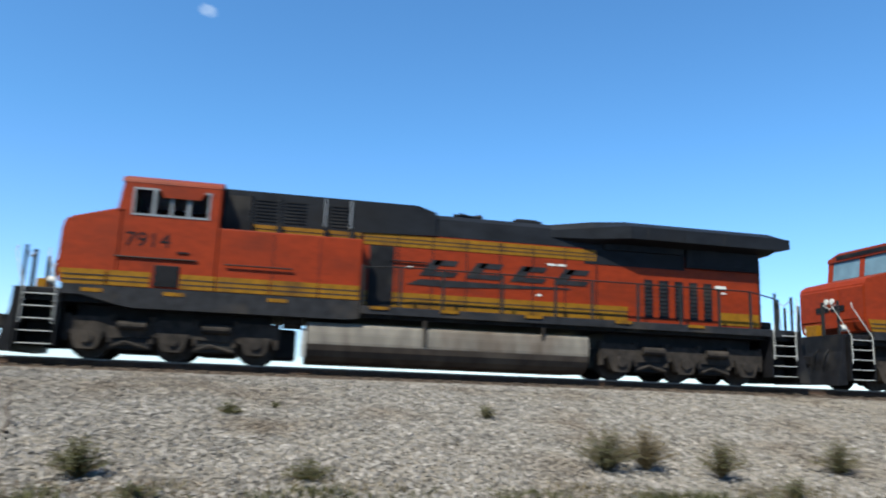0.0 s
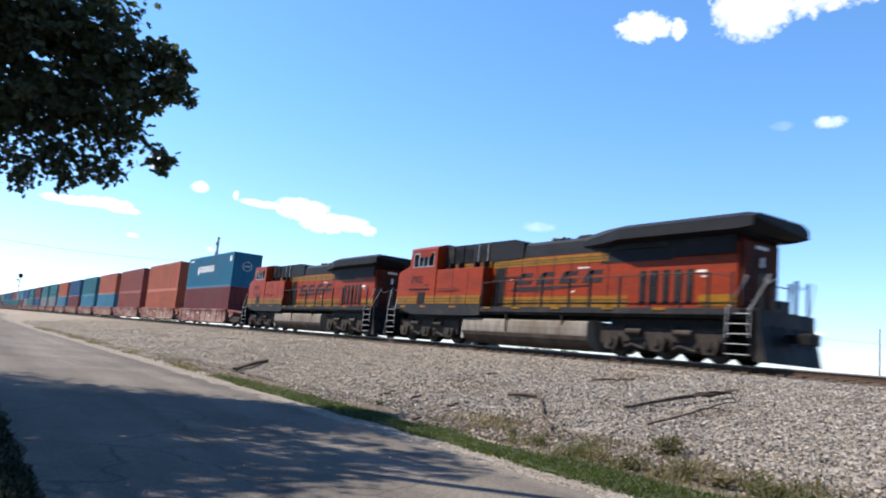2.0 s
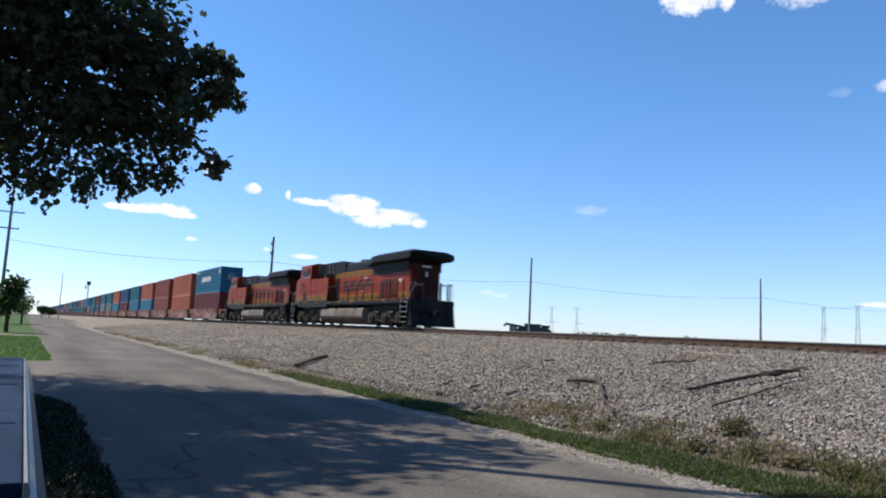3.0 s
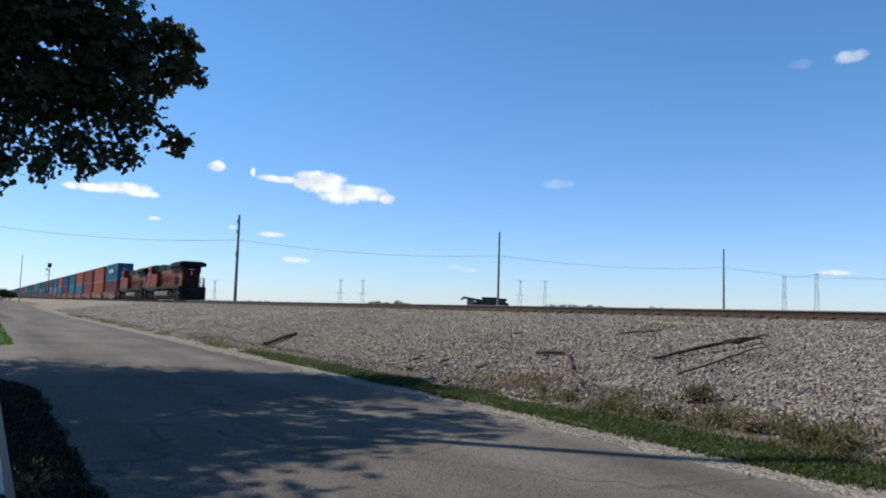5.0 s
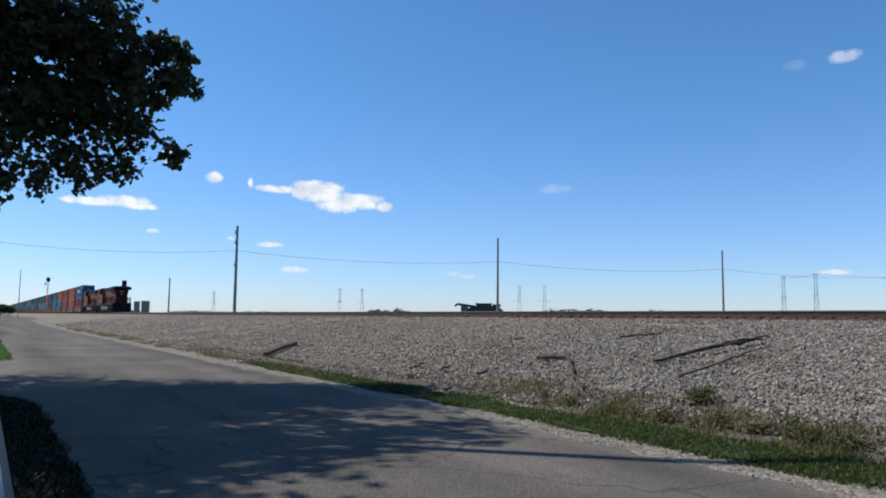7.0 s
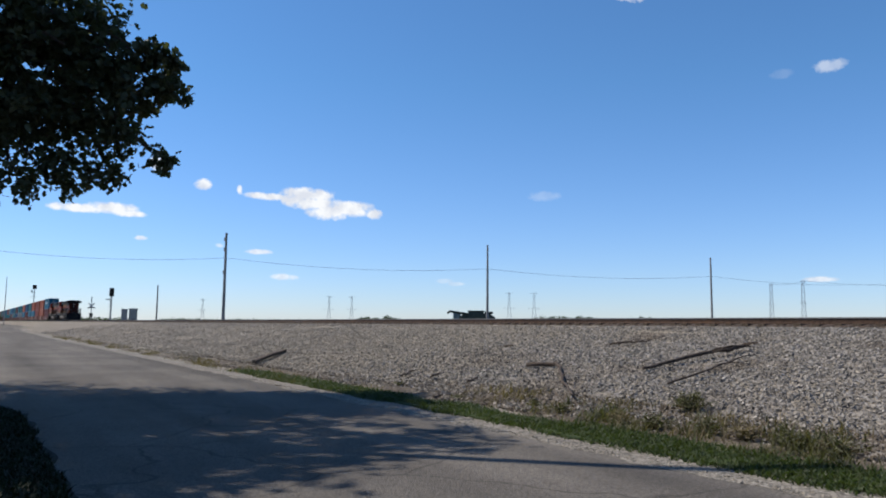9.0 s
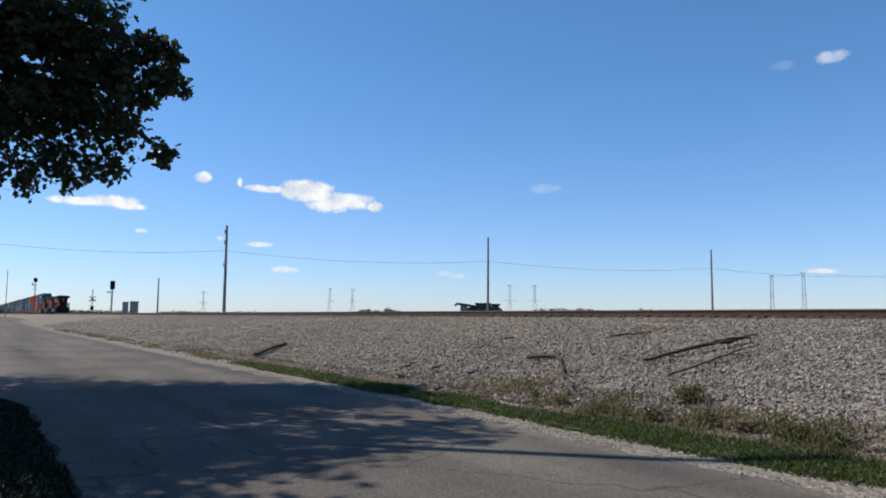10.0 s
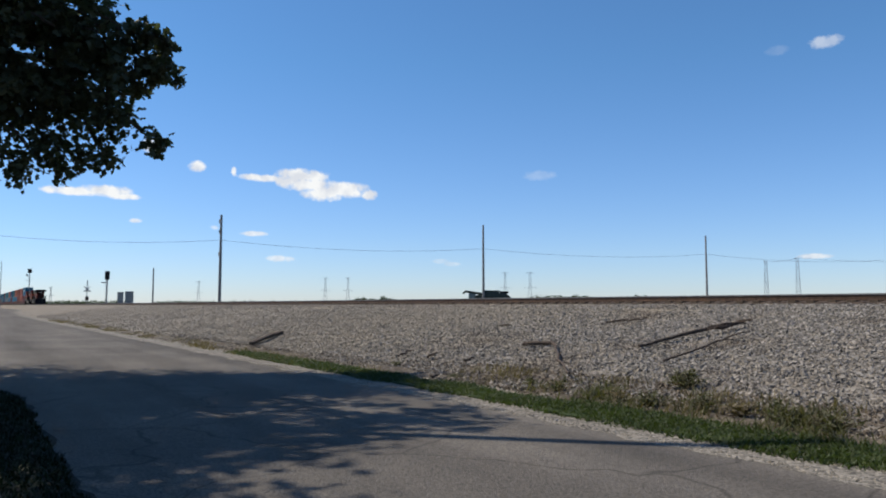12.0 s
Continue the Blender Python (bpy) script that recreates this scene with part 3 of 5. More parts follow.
fallen("stick", [(-14.33, 8.95, -0.04), (-14.52, 9.34, -0.03)], 0.03, 0.02, 0, "short dark broken stick on the gravel bank", 21)
fallen("stick", [(-11.68, 7.39, -0.04), (-11.94, 7.75, -0.03)], 0.03, 0.02, 0, "short dark broken stick on the gravel bank", 22)
fallen("stick", [(-17.01, 13.13, -0.04), (-16.71, 13.27, -0.03)], 0.03, 0.02, 0, "short dark broken stick on the gravel bank", 23)
fallen("stick", [(-12.88, 8.96, -0.04), (-12.94, 9.28, -0.03)], 0.03, 0.02, 0, "short dark broken stick on the gravel bank", 25)
plank = part("plank", box(-1.35, 1.35, -0.075, 0.075, -0.05, 0.05, bevel=0.012), TIE)
plank.matrix_world = pose(-25.5, 9.25, bank_z(9.25) + 0.09, 0, 6, 0) @ pose(0, 0, 0, 0, 0, 140)
tagged(plank, "dark discarded wooden tie lying on the gravel bank", "timber", "discarded timbers")
plank = part("plank", box(-1.2, 1.2, -0.07, 0.07, -0.05, 0.05, bevel=0.012), TIE)
plank.matrix_world = pose(-24.9, 8.8, bank_z(8.8) + 0.10, 0, 6, 0) @ pose(0, 0, 0, 0, 0, 143)
tagged(plank, "dark discarded wooden tie lying on the gravel bank", "timber", "discarded timbers")


# ---- the train; poses in a car's own space: z = 0 on the rails, -y towards the road ----
MOVING = []   # thing, its x at the start, its y, its z


def on_train(ob, x, z=ZR):
    MOVING.append((ob, x, YC, z))
    return ob


def wheels(parent, xs, r=0.51):
    for x in xs:
        for s in (-1, 1):
            bm = disc(bmesh.new(), x, s * 0.69, s * 0.82, r, r, 24)
            disc(bm, x, s * 0.66, s * 0.69, r, r + 0.025, 24)
            disc(bm, x, s * 0.82, s * 0.9, r, 0.13, 12)
            part("wheel", bm, WHEEL, parent)
        part("axle", disc(bmesh.new(), x, -0.66, 0.66, r, 0.09, 10), WHEEL, parent)


def loco_truck(parent, x0, flip):
    """A three-axle truck: cast side frames with journal boxes, springs and brake gear."""
    tr = part("truck", box(x0 - 2.2, x0 + 2.2, -0.55, 0.55, 0.62, 0.95, bevel=0.04), TRUCK, parent, "three-axle cast steel truck with dusty brown frame")
    wheels(tr, [x0 - 1.95, x0, x0 + 1.95])
    part("bolster", box(x0 - 2.3, x0 + 2.3, -0.95, 0.95, 0.9, 1.31, bevel=0.03), BLACK, tr)
    for k in (-0.98, 0.98, 2.5):
        part("traction_motor", box(x0 + k - 0.46, x0 + k + 0.46, -0.62, 0.62, 0.16, 0.95, bevel=0.08), BLACK, tr)
    part("gear_case", box(x0 - 2.3, x0 + 2.3, -0.6, 0.6, 0.3, 0.9, bevel=0.05), BLACK, tr)
    for s in (-1, 1):
        for k in (-0.98, 0.98):
            part("brake_beam", box(x0 + k - 0.5, x0 + k + 0.5, *sorted((s * 0.9, s * 1.15)), 0.24, 0.64, bevel=0.03), BLACK, tr)
            part("brake_hanger", tube(bmesh.new(), [(x0 + k - 0.42, s * 1.2, 0.3), (x0 + k - 0.1, s * 1.22, 0.42), (x0 + k + 0.42, s * 1.2, 0.28)], 0.04, n=6), TRUCK, tr)
        part("sand_pipe", tube(bmesh.new(), [(x0 - 2.45, s * 0.9, 1.1), (x0 - 2.5, s * 0.8, 0.2)], 0.03, n=5), TRUCK, tr)
    for s in (-1, 1):
        y0, y1 = sorted((s * 1.0, s * 1.2))
        bm = prism(bmesh.new(), [(x0 - 2.5, 0.88), (x0 - 2.35, 1.0), (x0 - 1.55, 1.0), (x0 - 1.3, 0.86), (x0 - 0.5, 0.86), (x0 - 0.35, 0.98), (x0 + 0.35, 0.98), (x0 + 0.5, 0.86), (x0 + 1.3, 0.86),
                                 (x0 + 1.55, 1.0), (x0 + 2.35, 1.0), (x0 + 2.5, 0.88), (x0 + 2.5, 0.6), (x0 + 1.6, 0.5), (x0 + 0.4, 0.56), (x0 - 0.4, 0.56), (x0 - 1.6, 0.5), (x0 - 2.5, 0.6)], y0, y1)
        part("side_frame", bm, TRUCK, tr)
        for k in (-1.95, 0, 1.95):
            ya, yb = sorted((s * 1.02, s * 1.3))
            b2 = prism(bmesh.new(), [(x0 + k - 0.38, 0.66), (x0 + k + 0.38, 0.66), (x0 + k + 0.26, 0.30), (x0 + k + 0.2, 0.22), (x0 + k - 0.2, 0.22), (x0 + k - 0.26, 0.30)], ya, yb)
            disc(b2, x0 + k, yb if s > 0 else ya, (yb + 0.06) if s > 0 else (ya - 0.06), 0.5, 0.14, 14)
            part("journal_box", b2, TRUCK, tr)
            for d in (-0.5, 0.5):
                b3 = tube(bmesh.new(), [(x0 + k + d, s * 1.12, 0.4), (x0 + k + d, s * 1.12, 1.05)], 0.085, n=10)
                part("spring", b3, TRUCK, tr)
        for k in (-0.98, 0.98):
            b4 = tube(bmesh.new(), [(x0 + k - 0.3, s * 1.25, 0.82), (x0 + k + 0.35, s * 1.25, 0.82)], 0.11, n=12)
            part("brake_cylinder", b4, TRUCK, tr)


def steps(parent, x, sgn):
    """Corner steps with white-edged treads and two hand rails."""
    for s in (-1, 1):
        y0, y1 = sorted((s * 0.95, s * 1.5))
        st = part("steps", box(x - 0.43, x - 0.39, y0, y1, 0.25, 1.55), BLACK, parent, "black corner steps with pale tread edges")
        part("stringer", box(x + 0.39, x + 0.43, y0, y1, 0.25, 1.55), BLACK, st)
        part("riser", box(x - 0.39, x + 0.39, s * 0.95 - 0.01, s * 0.95 + 0.01, 0.25, 1.55), BLACK, st)
        for k in range(5):
            z = 0.27 + k * 0.29
            part("tread", box(x - 0.38, x + 0.38, y0, y1, z, z + 0.025), BLACK, st)
            ya = s * 1.5
            part("tread_edge", box(x - 0.36, x + 0.36, ya - 0.008, ya + 0.008, z + 0.004, z + 0.028), RAILG, st)
        for d in (-0.36, 0.36):
            pts = [(x + d, s * 1.52, 0.75), (x + d, s * 1.52, 1.55), (x + d + sgn * 0.0 - sgn * 0.35, s * 1.2, 2.45), (x + d - sgn * 0.35, s * 1.15, 2.6)]
            part("grab_rail", tube(bmesh.new(), pts, 0.016, n=6), RAILG, parent, "pale grey grab rail")


def bars(parent, x, z, w, h, lean, material, y=-1.0, name="lettering"):
    """A slanted plain block."""
    bm = prism(bmesh.new(), [(x, z), (x + w, z), (x + w + lean * h, z + h), (x + lean * h, z + h)], y - 0.004, y + 0.004)
    return part(name, bm, material, parent)


def digits(parent, text, x, y, z, size):
    cu = bpy.data.curves.new("number", "FONT")
    cu.body, cu.size, cu.extrude = text, size, 0.004
    cu.materials.append(BLACK)
    tmp = new("number", cu)
    bpy.context.view_layer.update()
    me = bpy.data.meshes.new_from_object(tmp.evaluated_get(bpy.context.evaluated_depsgraph_get()))
    bpy.data.objects.remove(tmp)
    ob = new("number", me)
    ob.parent = parent
    ob.matrix_basis = pose(x, y, z, 90, 0, 0) @ Matrix.Diagonal((1.08, 1, 1, 1))
    return ob


def locomotive(number, x_start):
    L = thing("locomotive", "orange and black diesel freight locomotive with yellow stripes, dusty", "locomotive", "locomotives of the train")
    # frame and skirts
    part("frame", box(-10.0, 10.72, -1.35, 1.35, 1.3, 1.62, bevel=0.03), BLACK, L)
    bm = prism(bmesh.new(), [(-9.05, 1.72), (-2.02, 1.72), (-2.02, 1.26), (-2.4, 1.22), (-7.4, 1.22), (-7.7, 1.26), (-8.6, 1.48), (-9.05, 1.48)], -1.53, 1.53)
    part("skirt", bm, SILL, L, "dusty dark grey side skirt")
    part("walkway", box(-2.0, 10.3, -1.5, 1.5, 1.46, 1.6, bevel=0.015), SILL, L)
    part("walkway_edge", box(-2.0, 10.15, -1.512, -1.502, 1.40, 1.58), SILL, L)
    for x in (-8.6, -6.75, -4.3, -1.75, 0.1, 2.4, 5.0, 7.2):
        part("reflector", box(x, x + 0.48, -1.54, -1.514, 1.52 if x > -2 else 1.55, 1.6 if x > -2 else 1.64), YELLOW, L)
    # nose
    bm = prism(bmesh.new(), [(-9.12, 1.72), (-9.24, 2.1), (-9.22, 3.16), (-9.08, 3.36), (-7.86, 3.68), (-7.86, 1.72)], -1.5, 1.5)
    for v in bm.verts:
        if v.co.x < -8.9:
            v.co.y *= 0.95
    bmesh.ops.bevel(bm, geom=[e for e in bm.edges if e.calc_length() > 1.0], offset=0.05, segments=2, affect='EDGES')
    nose = part("nose", bm, ORANGE, L)
    part("nose_door", box(-9.245, -9.215, -0.35, 0.35, 1.9, 3.1, bevel=0.01), ORANGE, nose)
    for dy in (-0.12, 0.12):
        part("headlight", tube(bmesh.new(), [(-9.28, dy, 2.75), (-9.2, dy, 2.75)], 0.09, n=14), LAMP, L, "round headlight")
    for dy in (-0.75, 0.75):
        part("ditch_light", tube(bmesh.new(), [(-9.55, dy, 1.85), (-9.4, dy, 1.85)], 0.1, n=14), LAMP, L, "round ditch light")
    for k, (a, b) in enumerate(((-0.62, -0.36), (-0.3, -0.04), (0.04, 0.3), (0.36, 0.62))):
        part("lettering", box(-9.262, -9.25, a, b, 2.42, 2.6), BLACK, nose)
    # cab: walls round the side windows, sloping windscreen, roof
    for s in (-1, 1):
        y0, y1 = sorted((s * 1.47, s * 1.53))
        part("cab_wall", box(-7.86, -5.62, y0, y1, 1.72, 3.5), ORANGE, L)
        part("window_head", box(-7.86, -5.62, y0, y1, 4.16, 4.34), ORANGE, L)
        part("front_post", box(-7.86, -7.66, y0, y1, 3.5, 4.16), ORANGE, L)
        part("rear_post", box(-5.86, -5.62, y0, y1, 3.5, 4.16), ORANGE, L)
    part("cab_back_wall", box(-5.68, -5.62, -1.47, 1.47, 1.72, 4.34), ORANGE, L)
    bm = loft(bmesh.new(), [(-1.54, 4.3), (-1.5, 4.42), (-1.0, 4.58), (1.0, 4.58), (1.5, 4.42), (1.54, 4.3)], -7.95, -5.6)
    part("cab_roof", bm, ORANGE, L, "orange cab roof with rounded eaves")
    part("windscreen", prism(bmesh.new(), [(-7.98, 3.66), (-7.88, 4.34), (-7.84, 4.34), (-7.94, 3.66)], -1.3, 1.3), SCREEN, L, "sloping dark windscreen")
    for y0, y1 in ((-1.53, -1.3), (1.3, 1.53), (-0.1, 0.1)):
        part("windscreen_post", prism(bmesh.new(), [(-8.0, 3.6), (-7.9, 4.36), (-7.83, 4.36), (-7.85, 3.6)], y0, y1), ORANGE, L)
    part("number_board", box(-7.97, -7.9, -1.1, 1.1, 4.36, 4.5, bevel=0.01), BLACK, L)
    for s in (-1, 1):
        y = s * 1.505
        win = part("side_window", box(-7.64, -5.88, y - 0.006, y + 0.006, 3.52, 4.14), GLASS, L, "aluminium-framed cab side window")
        for xa, xb in ((-7.68, -7.63), (-7.22, -7.14), (-6.80, -6.74), (-6.40, -6.32), (-5.91, -5.86)):
            part("frame_bar", box(xa, xb, s * 1.52 - 0.025, s * 1.52 + 0.025, 3.5, 4.16), ALU, win)
        for za in (3.48, 4.13):
            part("frame_bar", box(-7.68, -5.85, s * 1.52 - 0.025, s * 1.52 + 0.025, za, za + 0.05), ALU, win)
        part("sun_visor", prism(bmesh.new(), [(-7.1, 4.2), (-5.95, 4.2), (-6.1, 3.95), (-6.95, 3.95)], s * 1.6 - 0.01, s * 1.6 + 0.01), ORANGE, win)
    part("seat", box(-6.9, -6.4, -0.95, -0.5, 2.9, 3.8, bevel=0.08), BLACK, L, "black cab seat")
    # equipment cabinet behind the cab
    bm = box(-5.6, -2.02, -1.5, 1.5, 1.72, 3.32, bevel=0.03)
    eq = part("equipment_cabinet", bm, ORANGE, L)
    for x in (-4.25, -3.1):
        part("door_seam", box(x, x + 0.02, -1.506, -1.498, 1.78, 3.25), BLACK, eq)
    up = part("upper_hood", prism(bmesh.new(), [(-5.6, 3.3), (-5.6, 4.46), (-0.55, 4.46), (0.0, 4.3), (0.0, 3.66), (-2.0, 3.6), (-2.0, 3.3)], -1.02, 1.02), ROOFP, L, "dark grey upper hood with louvres")
    part("air_intake", box(-5.55, -4.95, -1.05, -1.01, 3.34, 4.3), BLACK, up)
    for x in (-4.95, -4.22, -3.02, -2.35):
        part("upright", box(x, x + 0.045, -1.08, -1.02, 3.6, 4.4), ALU if x > -3.1 else SILL, up)
        part("bracket", box(x, x + 0.12, -1.3, -1.02, 3.32, 3.62), BLACK, up)
    for xa in (-4.8, -4.05, -2.85):
        for k in range(7):
            part("louvre", box(xa, xa + 0.55, -1.04, -1.01, 3.68 + k * 0.09, 3.72 + k * 0.09), BLACK, up)
    # thin black box painted in where the cabinet shades the hood
    part("cabinet_shadow", box(-1.78, -1.12, -0.998, -0.97, 1.66, 3.28), BLACK, L, "black panel standing in for the cabinet's shadow on the hood")
    part("stripe", box(-4.9, -2.05, -1.04, -1.015, 3.36, 3.58), YELLOW, up)
    part("stripe_line", box(-4.9, -2.05, -1.045, -1.04, 3.46, 3.485), BLACK, up)
    # engine hood
    hood = part("engine_hood", box(-2.02, 9.83, -0.98, 0.98, 1.6, 3.66, bevel=0.03), ORANGE, L)
    part("hood_top", loft(bmesh.new(), [(-0.985, 3.66), (-0.95, 4.15), (-0.75, 4.3), (0.75, 4.3), (0.95, 4.15), (0.985, 3.66)], -0.15, 9.83), ROOFP, L, "dark grey rounded hood roof")
    part("hood_top_front", loft(bmesh.new(), [(-0.985, 3.66), (-0.985, 4.2), (0.985, 4.2), (0.985, 3.66)], -2.02, -0.15), ROOFP, L)
    x = -1.95
    while x < 4.0:
        w = 0.92
        part("upper_stripe", box(x, x + w, -0.992, -0.978, 3.30, 3.62), YELLOW, hood)
        for z in (3.39, 3.49):
            part("stripe_line", box(x, x + w, -0.996, -0.992, z, z + 0.025), SILL, hood)
        part("door_seam", box(x + w, x + w + 0.03, -0.99, -0.975, 1.65, 3.62), BLACK, hood)
        x += w + 0.03
    x = -1.95
    while x < 5.6:
        part("lower_stripe", box(x, x + 0.92, -0.992, -0.978, 1.66, 2.06), YELLOW, hood)
        for z in (1.77, 1.9):
            part("stripe_line", box(x, x + 0.92, -0.996, -0.992, z, z + 0.03), SILL, hood)
        x += 0.95
    part("lower_stripe", box(8.5, 9.8, -0.992, -0.978, 1.7, 2.06), YELLOW, hood)
    for xa, xb in ((-9.1, -8.1), (-8.05, -7.1), (-6.4, -5.6), (-5.55, -4.3), (-4.25, -3.1), (-3.05, -2.05)):
        if xa > -9:
            st = part("cab_stripe", box(xa, xb, -1.542, -1.53 if xa < -5.6 else -1.498, 1.73, 2.09), YELLOW, L)
        else:
            st = part("cab_stripe", prism(bmesh.new(), [(-9.06, 1.73), (-8.1, 1.73), (-8.1, 2.09), (-9.16, 2.09)], -1.535, -1.515), YELLOW, L)
            for v in st.data.vertices:
                if v.co.x < -8.9:
                    v.co.y = v.co.y * 0.955
        for z in (1.82, 1.94):
            ln = part("stripe_line", box(xa, xb, -1.546, -1.542, z, z + 0.03), SILL, st)
            if xa < -9:
                for v in ln.data.vertices:
                    if v.co.x < -8.9:
                        v.co.y *= 0.955
    part("cab_locker", box(-7.02, -6.44, -1.56, -1.5, 1.76, 2.28, bevel=0.01), BLACK, L, "black vent on the cab side")
    for xa, xb, z in ((-7.95, -6.05, 2.44), (-5.4, -3.75, 2.4), (-1.2, -0.2, 2.9)):
        part("hand_hold", tube(bmesh.new(), [(xa, -1.56 if xa < -2 else -1.02, z), (xb, -1.56 if xa < -2 else -1.02, z)], 0.02, n=5), BLACK, L)
    part("hand_hold", box(-6.55, -6.25, -1.56, -1.53, 2.6, 2.64), BLACK, L)
    # owner's lettering as plain slanted blocks, with the long swoosh below
    for k in range(4):
        x = -0.42 + k * 1.27
        bars(hood, x, 2.56, 0.32, 0.45, 0.75, SILL, -0.99)
        bars(hood, x + 0.36, 2.86, 0.62, 0.15, 0.75, SILL, -0.99)
        bars(hood, x + 0.34, 2.56, 0.62, 0.14, 0.75, SILL, -0.99)
    part("swoosh", prism(bmesh.new(), [(-0.75, 2.3), (0.4, 2.28), (3.9, 2.44), (3.9, 2.47), (-0.4, 2.46)], -0.994, -0.986), SILL, hood)
    for x, z in ((-0.75, 2.72), (3.2, 3.08), (3.5, 3.08), (2.9, 2.2), (8.6, 2.6)):
        part("notice", box(x, x + (0.25 if z > 3 else 0.14), -0.996, -0.986, z, z + 0.06), LAMP, hood)
    part("notice", box(8.4, 8.75, -0.996, -0.986, 2.72, 2.84), LAMP, hood)
    # louvred doors near the rear
    for x in (6.14, 6.6, 7.1, 7.56, 8.02):
        d = part("vent_door", box(x, x + (0.26 if x != 6.6 else 0.3), -1.0, -0.975, 1.78, 2.88), BLACK, hood)
        for k in range(9):
            part("slat", box(x + 0.02, x + 0.24, -1.012, -0.998, 1.84 + k * 0.115, 1.89 + k * 0.115), SILL, d)
    # radiators: wide wings over the rear of the hood
    wing = bmesh.new()
    rings = []
    for x, w, lo, eave, ridge in ((3.3, 0.97, 3.9, 4.1, 4.28), (4.5, 1.22, 3.9, 4.22, 4.42), (5.5, 1.5, 3.94, 4.3, 4.5), (10.15, 1.5, 3.94, 4.3, 4.5), (10.6, 1.46, 4.0, 4.28, 4.42)):
        e = min(1.05, w * 0.85)
        rings.append([wing.verts.new((x - (0.5 if x > 10.3 and z < 3.95 else 0), y, z)) for y, z in ((-w, lo), (-w, eave), (-e, ridge), (e, ridge), (w, eave), (w, lo), (e, lo - 0.1), (-e, lo - 0.1))])
    for a, b in zip(rings, rings[1:]):
        for k in range(8):
            wing.faces.new((a[k], a[(k + 1) % 8], b[(k + 1) % 8], b[k]))
    wing.faces.new(rings[0][::-1])
    wing.faces.new(rings[-1])
    housing = part("radiator_wing", wing, ROOFP, L, "wide dark grey overhanging radiator housing")
    for x in (6.0, 7.15, 8.4):
        part("seam", box(x, x + 0.04, -1.507, 1.507, 3.98, 4.29), BLACK, housing)
    rad = part("radiator", box(7.45, 9.8, -1.08, 1.08, 3.3, 3.88), BLACK, L)
    for k in range(9):
        part("fin", box(7.5, 9.75, -1.09, -1.08, 3.4 + k * 0.05, 3.42 + k * 0.05), SILL, rad)
    # dark sheet for both soot and the wing's shadow on the hood side
    part("soot_and_shadow_panel", box(4.3, 7.43, -0.992, -0.97, 3.22, 3.66), ROOFP, L)
    part("radiator_core", box(4.9, 7.35, -1.06, 1.06, 3.66, 3.9), BLACK, L)
    part("number_panel", box(9.95, 9.97, -0.3, 0.3, 3.52, 3.62), LAMP, L)
    # rear end and door wear the orange that is darkened for shade
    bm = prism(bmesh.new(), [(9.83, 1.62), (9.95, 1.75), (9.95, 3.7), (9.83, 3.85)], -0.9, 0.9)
    part("rear_face", bm, SHADED_ORANGE, L, "orange rear hood end, its shade put into the paint")
    part("rear_door", box(9.95, 9.965, -0.32, 0.32, 1.7, 2.85), SHADED_ORANGE, L)
    for k in range(5):
        part("rear_rung", tube(bmesh.new(), [(9.99, -0.8, 1.9 + k * 0.36), (9.99, -0.5, 1.9 + k * 0.36)], 0.014, n=5), DARKR, L)
    for z in (3.05, 3.2):
        part("rear_light", tube(bmesh.new(), [(9.95, 0, z), (10.01, 0, z)], 0.08, n=12), LAMP, L)
    # roof fittings
    horn = bmesh.new()
    for dy, ln in ((-0.17, 0.38), (0, 0.5), (0.17, 0.33)):
        tube(horn, [(1.2, dy, 4.47), (1.2 - ln, dy, 4.47)], 0.035, 0.1, 8)
        tube(horn, [(1.2, dy, 4.28), (1.2, dy, 4.47)], 0.03, n=6)
        tube(horn, [(1.2, dy, 4.47), (1.2 + ln * 0.7, dy, 4.47)], 0.035, 0.09, 8)
    part("horn", horn, BLACK, L, "three-trumpet black air horn")
    part("exhaust_stack", box(2.4, 3.25, -0.4, 0.4, 4.26, 4.46, bevel=0.03), BLACK, L)
    part("exhaust_lid", box(2.5, 3.1, -0.35, 0.35, 4.46, 4.5), SILL, L)
    part("lifting_lug", box(-5.5, -5.42, -0.7, -0.6, 4.46, 4.53), BLACK, L)
    part("antenna", tube(bmesh.new(), [(-5.8, 0.3, 4.55), (-5.4, 0.3, 4.68), (-5.2, 0.3, 4.55)], 0.015, n=5), BLACK, L)
    # fuel tank
    tank = loft(bmesh.new(), [(-1.3, 1.14), (-1.42, 1.06), (-1.44, 0.86), (-1.43, 0.62), (-1.38, 0.44), (-1.28, 0.29), (-1.13, 0.17), (-0.95, 0.1), (0.95, 0.1), (1.13, 0.17), (1.28, 0.29), (1.38, 0.44), (1.43, 0.62), (1.44, 0.86), (1.42, 1.06), (1.3, 1.14)], -3.27, 4.25)
    bmesh.ops.bevel(tank, geom=[e for e in tank.edges if e.calc_length() > 5], offset=0.02, segments=2, affect='EDGES')
    t = part("fuel_tank", tank, TANK, L, "pale dusty steel fuel tank, brown below")
    low = bmesh.new()   # grime on the tank's lower half, with the rounding's shade in its colour
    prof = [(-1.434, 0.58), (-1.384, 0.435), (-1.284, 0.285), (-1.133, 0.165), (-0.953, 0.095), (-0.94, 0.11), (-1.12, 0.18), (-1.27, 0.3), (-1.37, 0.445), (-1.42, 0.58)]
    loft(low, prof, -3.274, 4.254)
    part("lower_shell", low, GRIME_SHADE, t, "brown grime and painted shade on the tank's rounded underside")
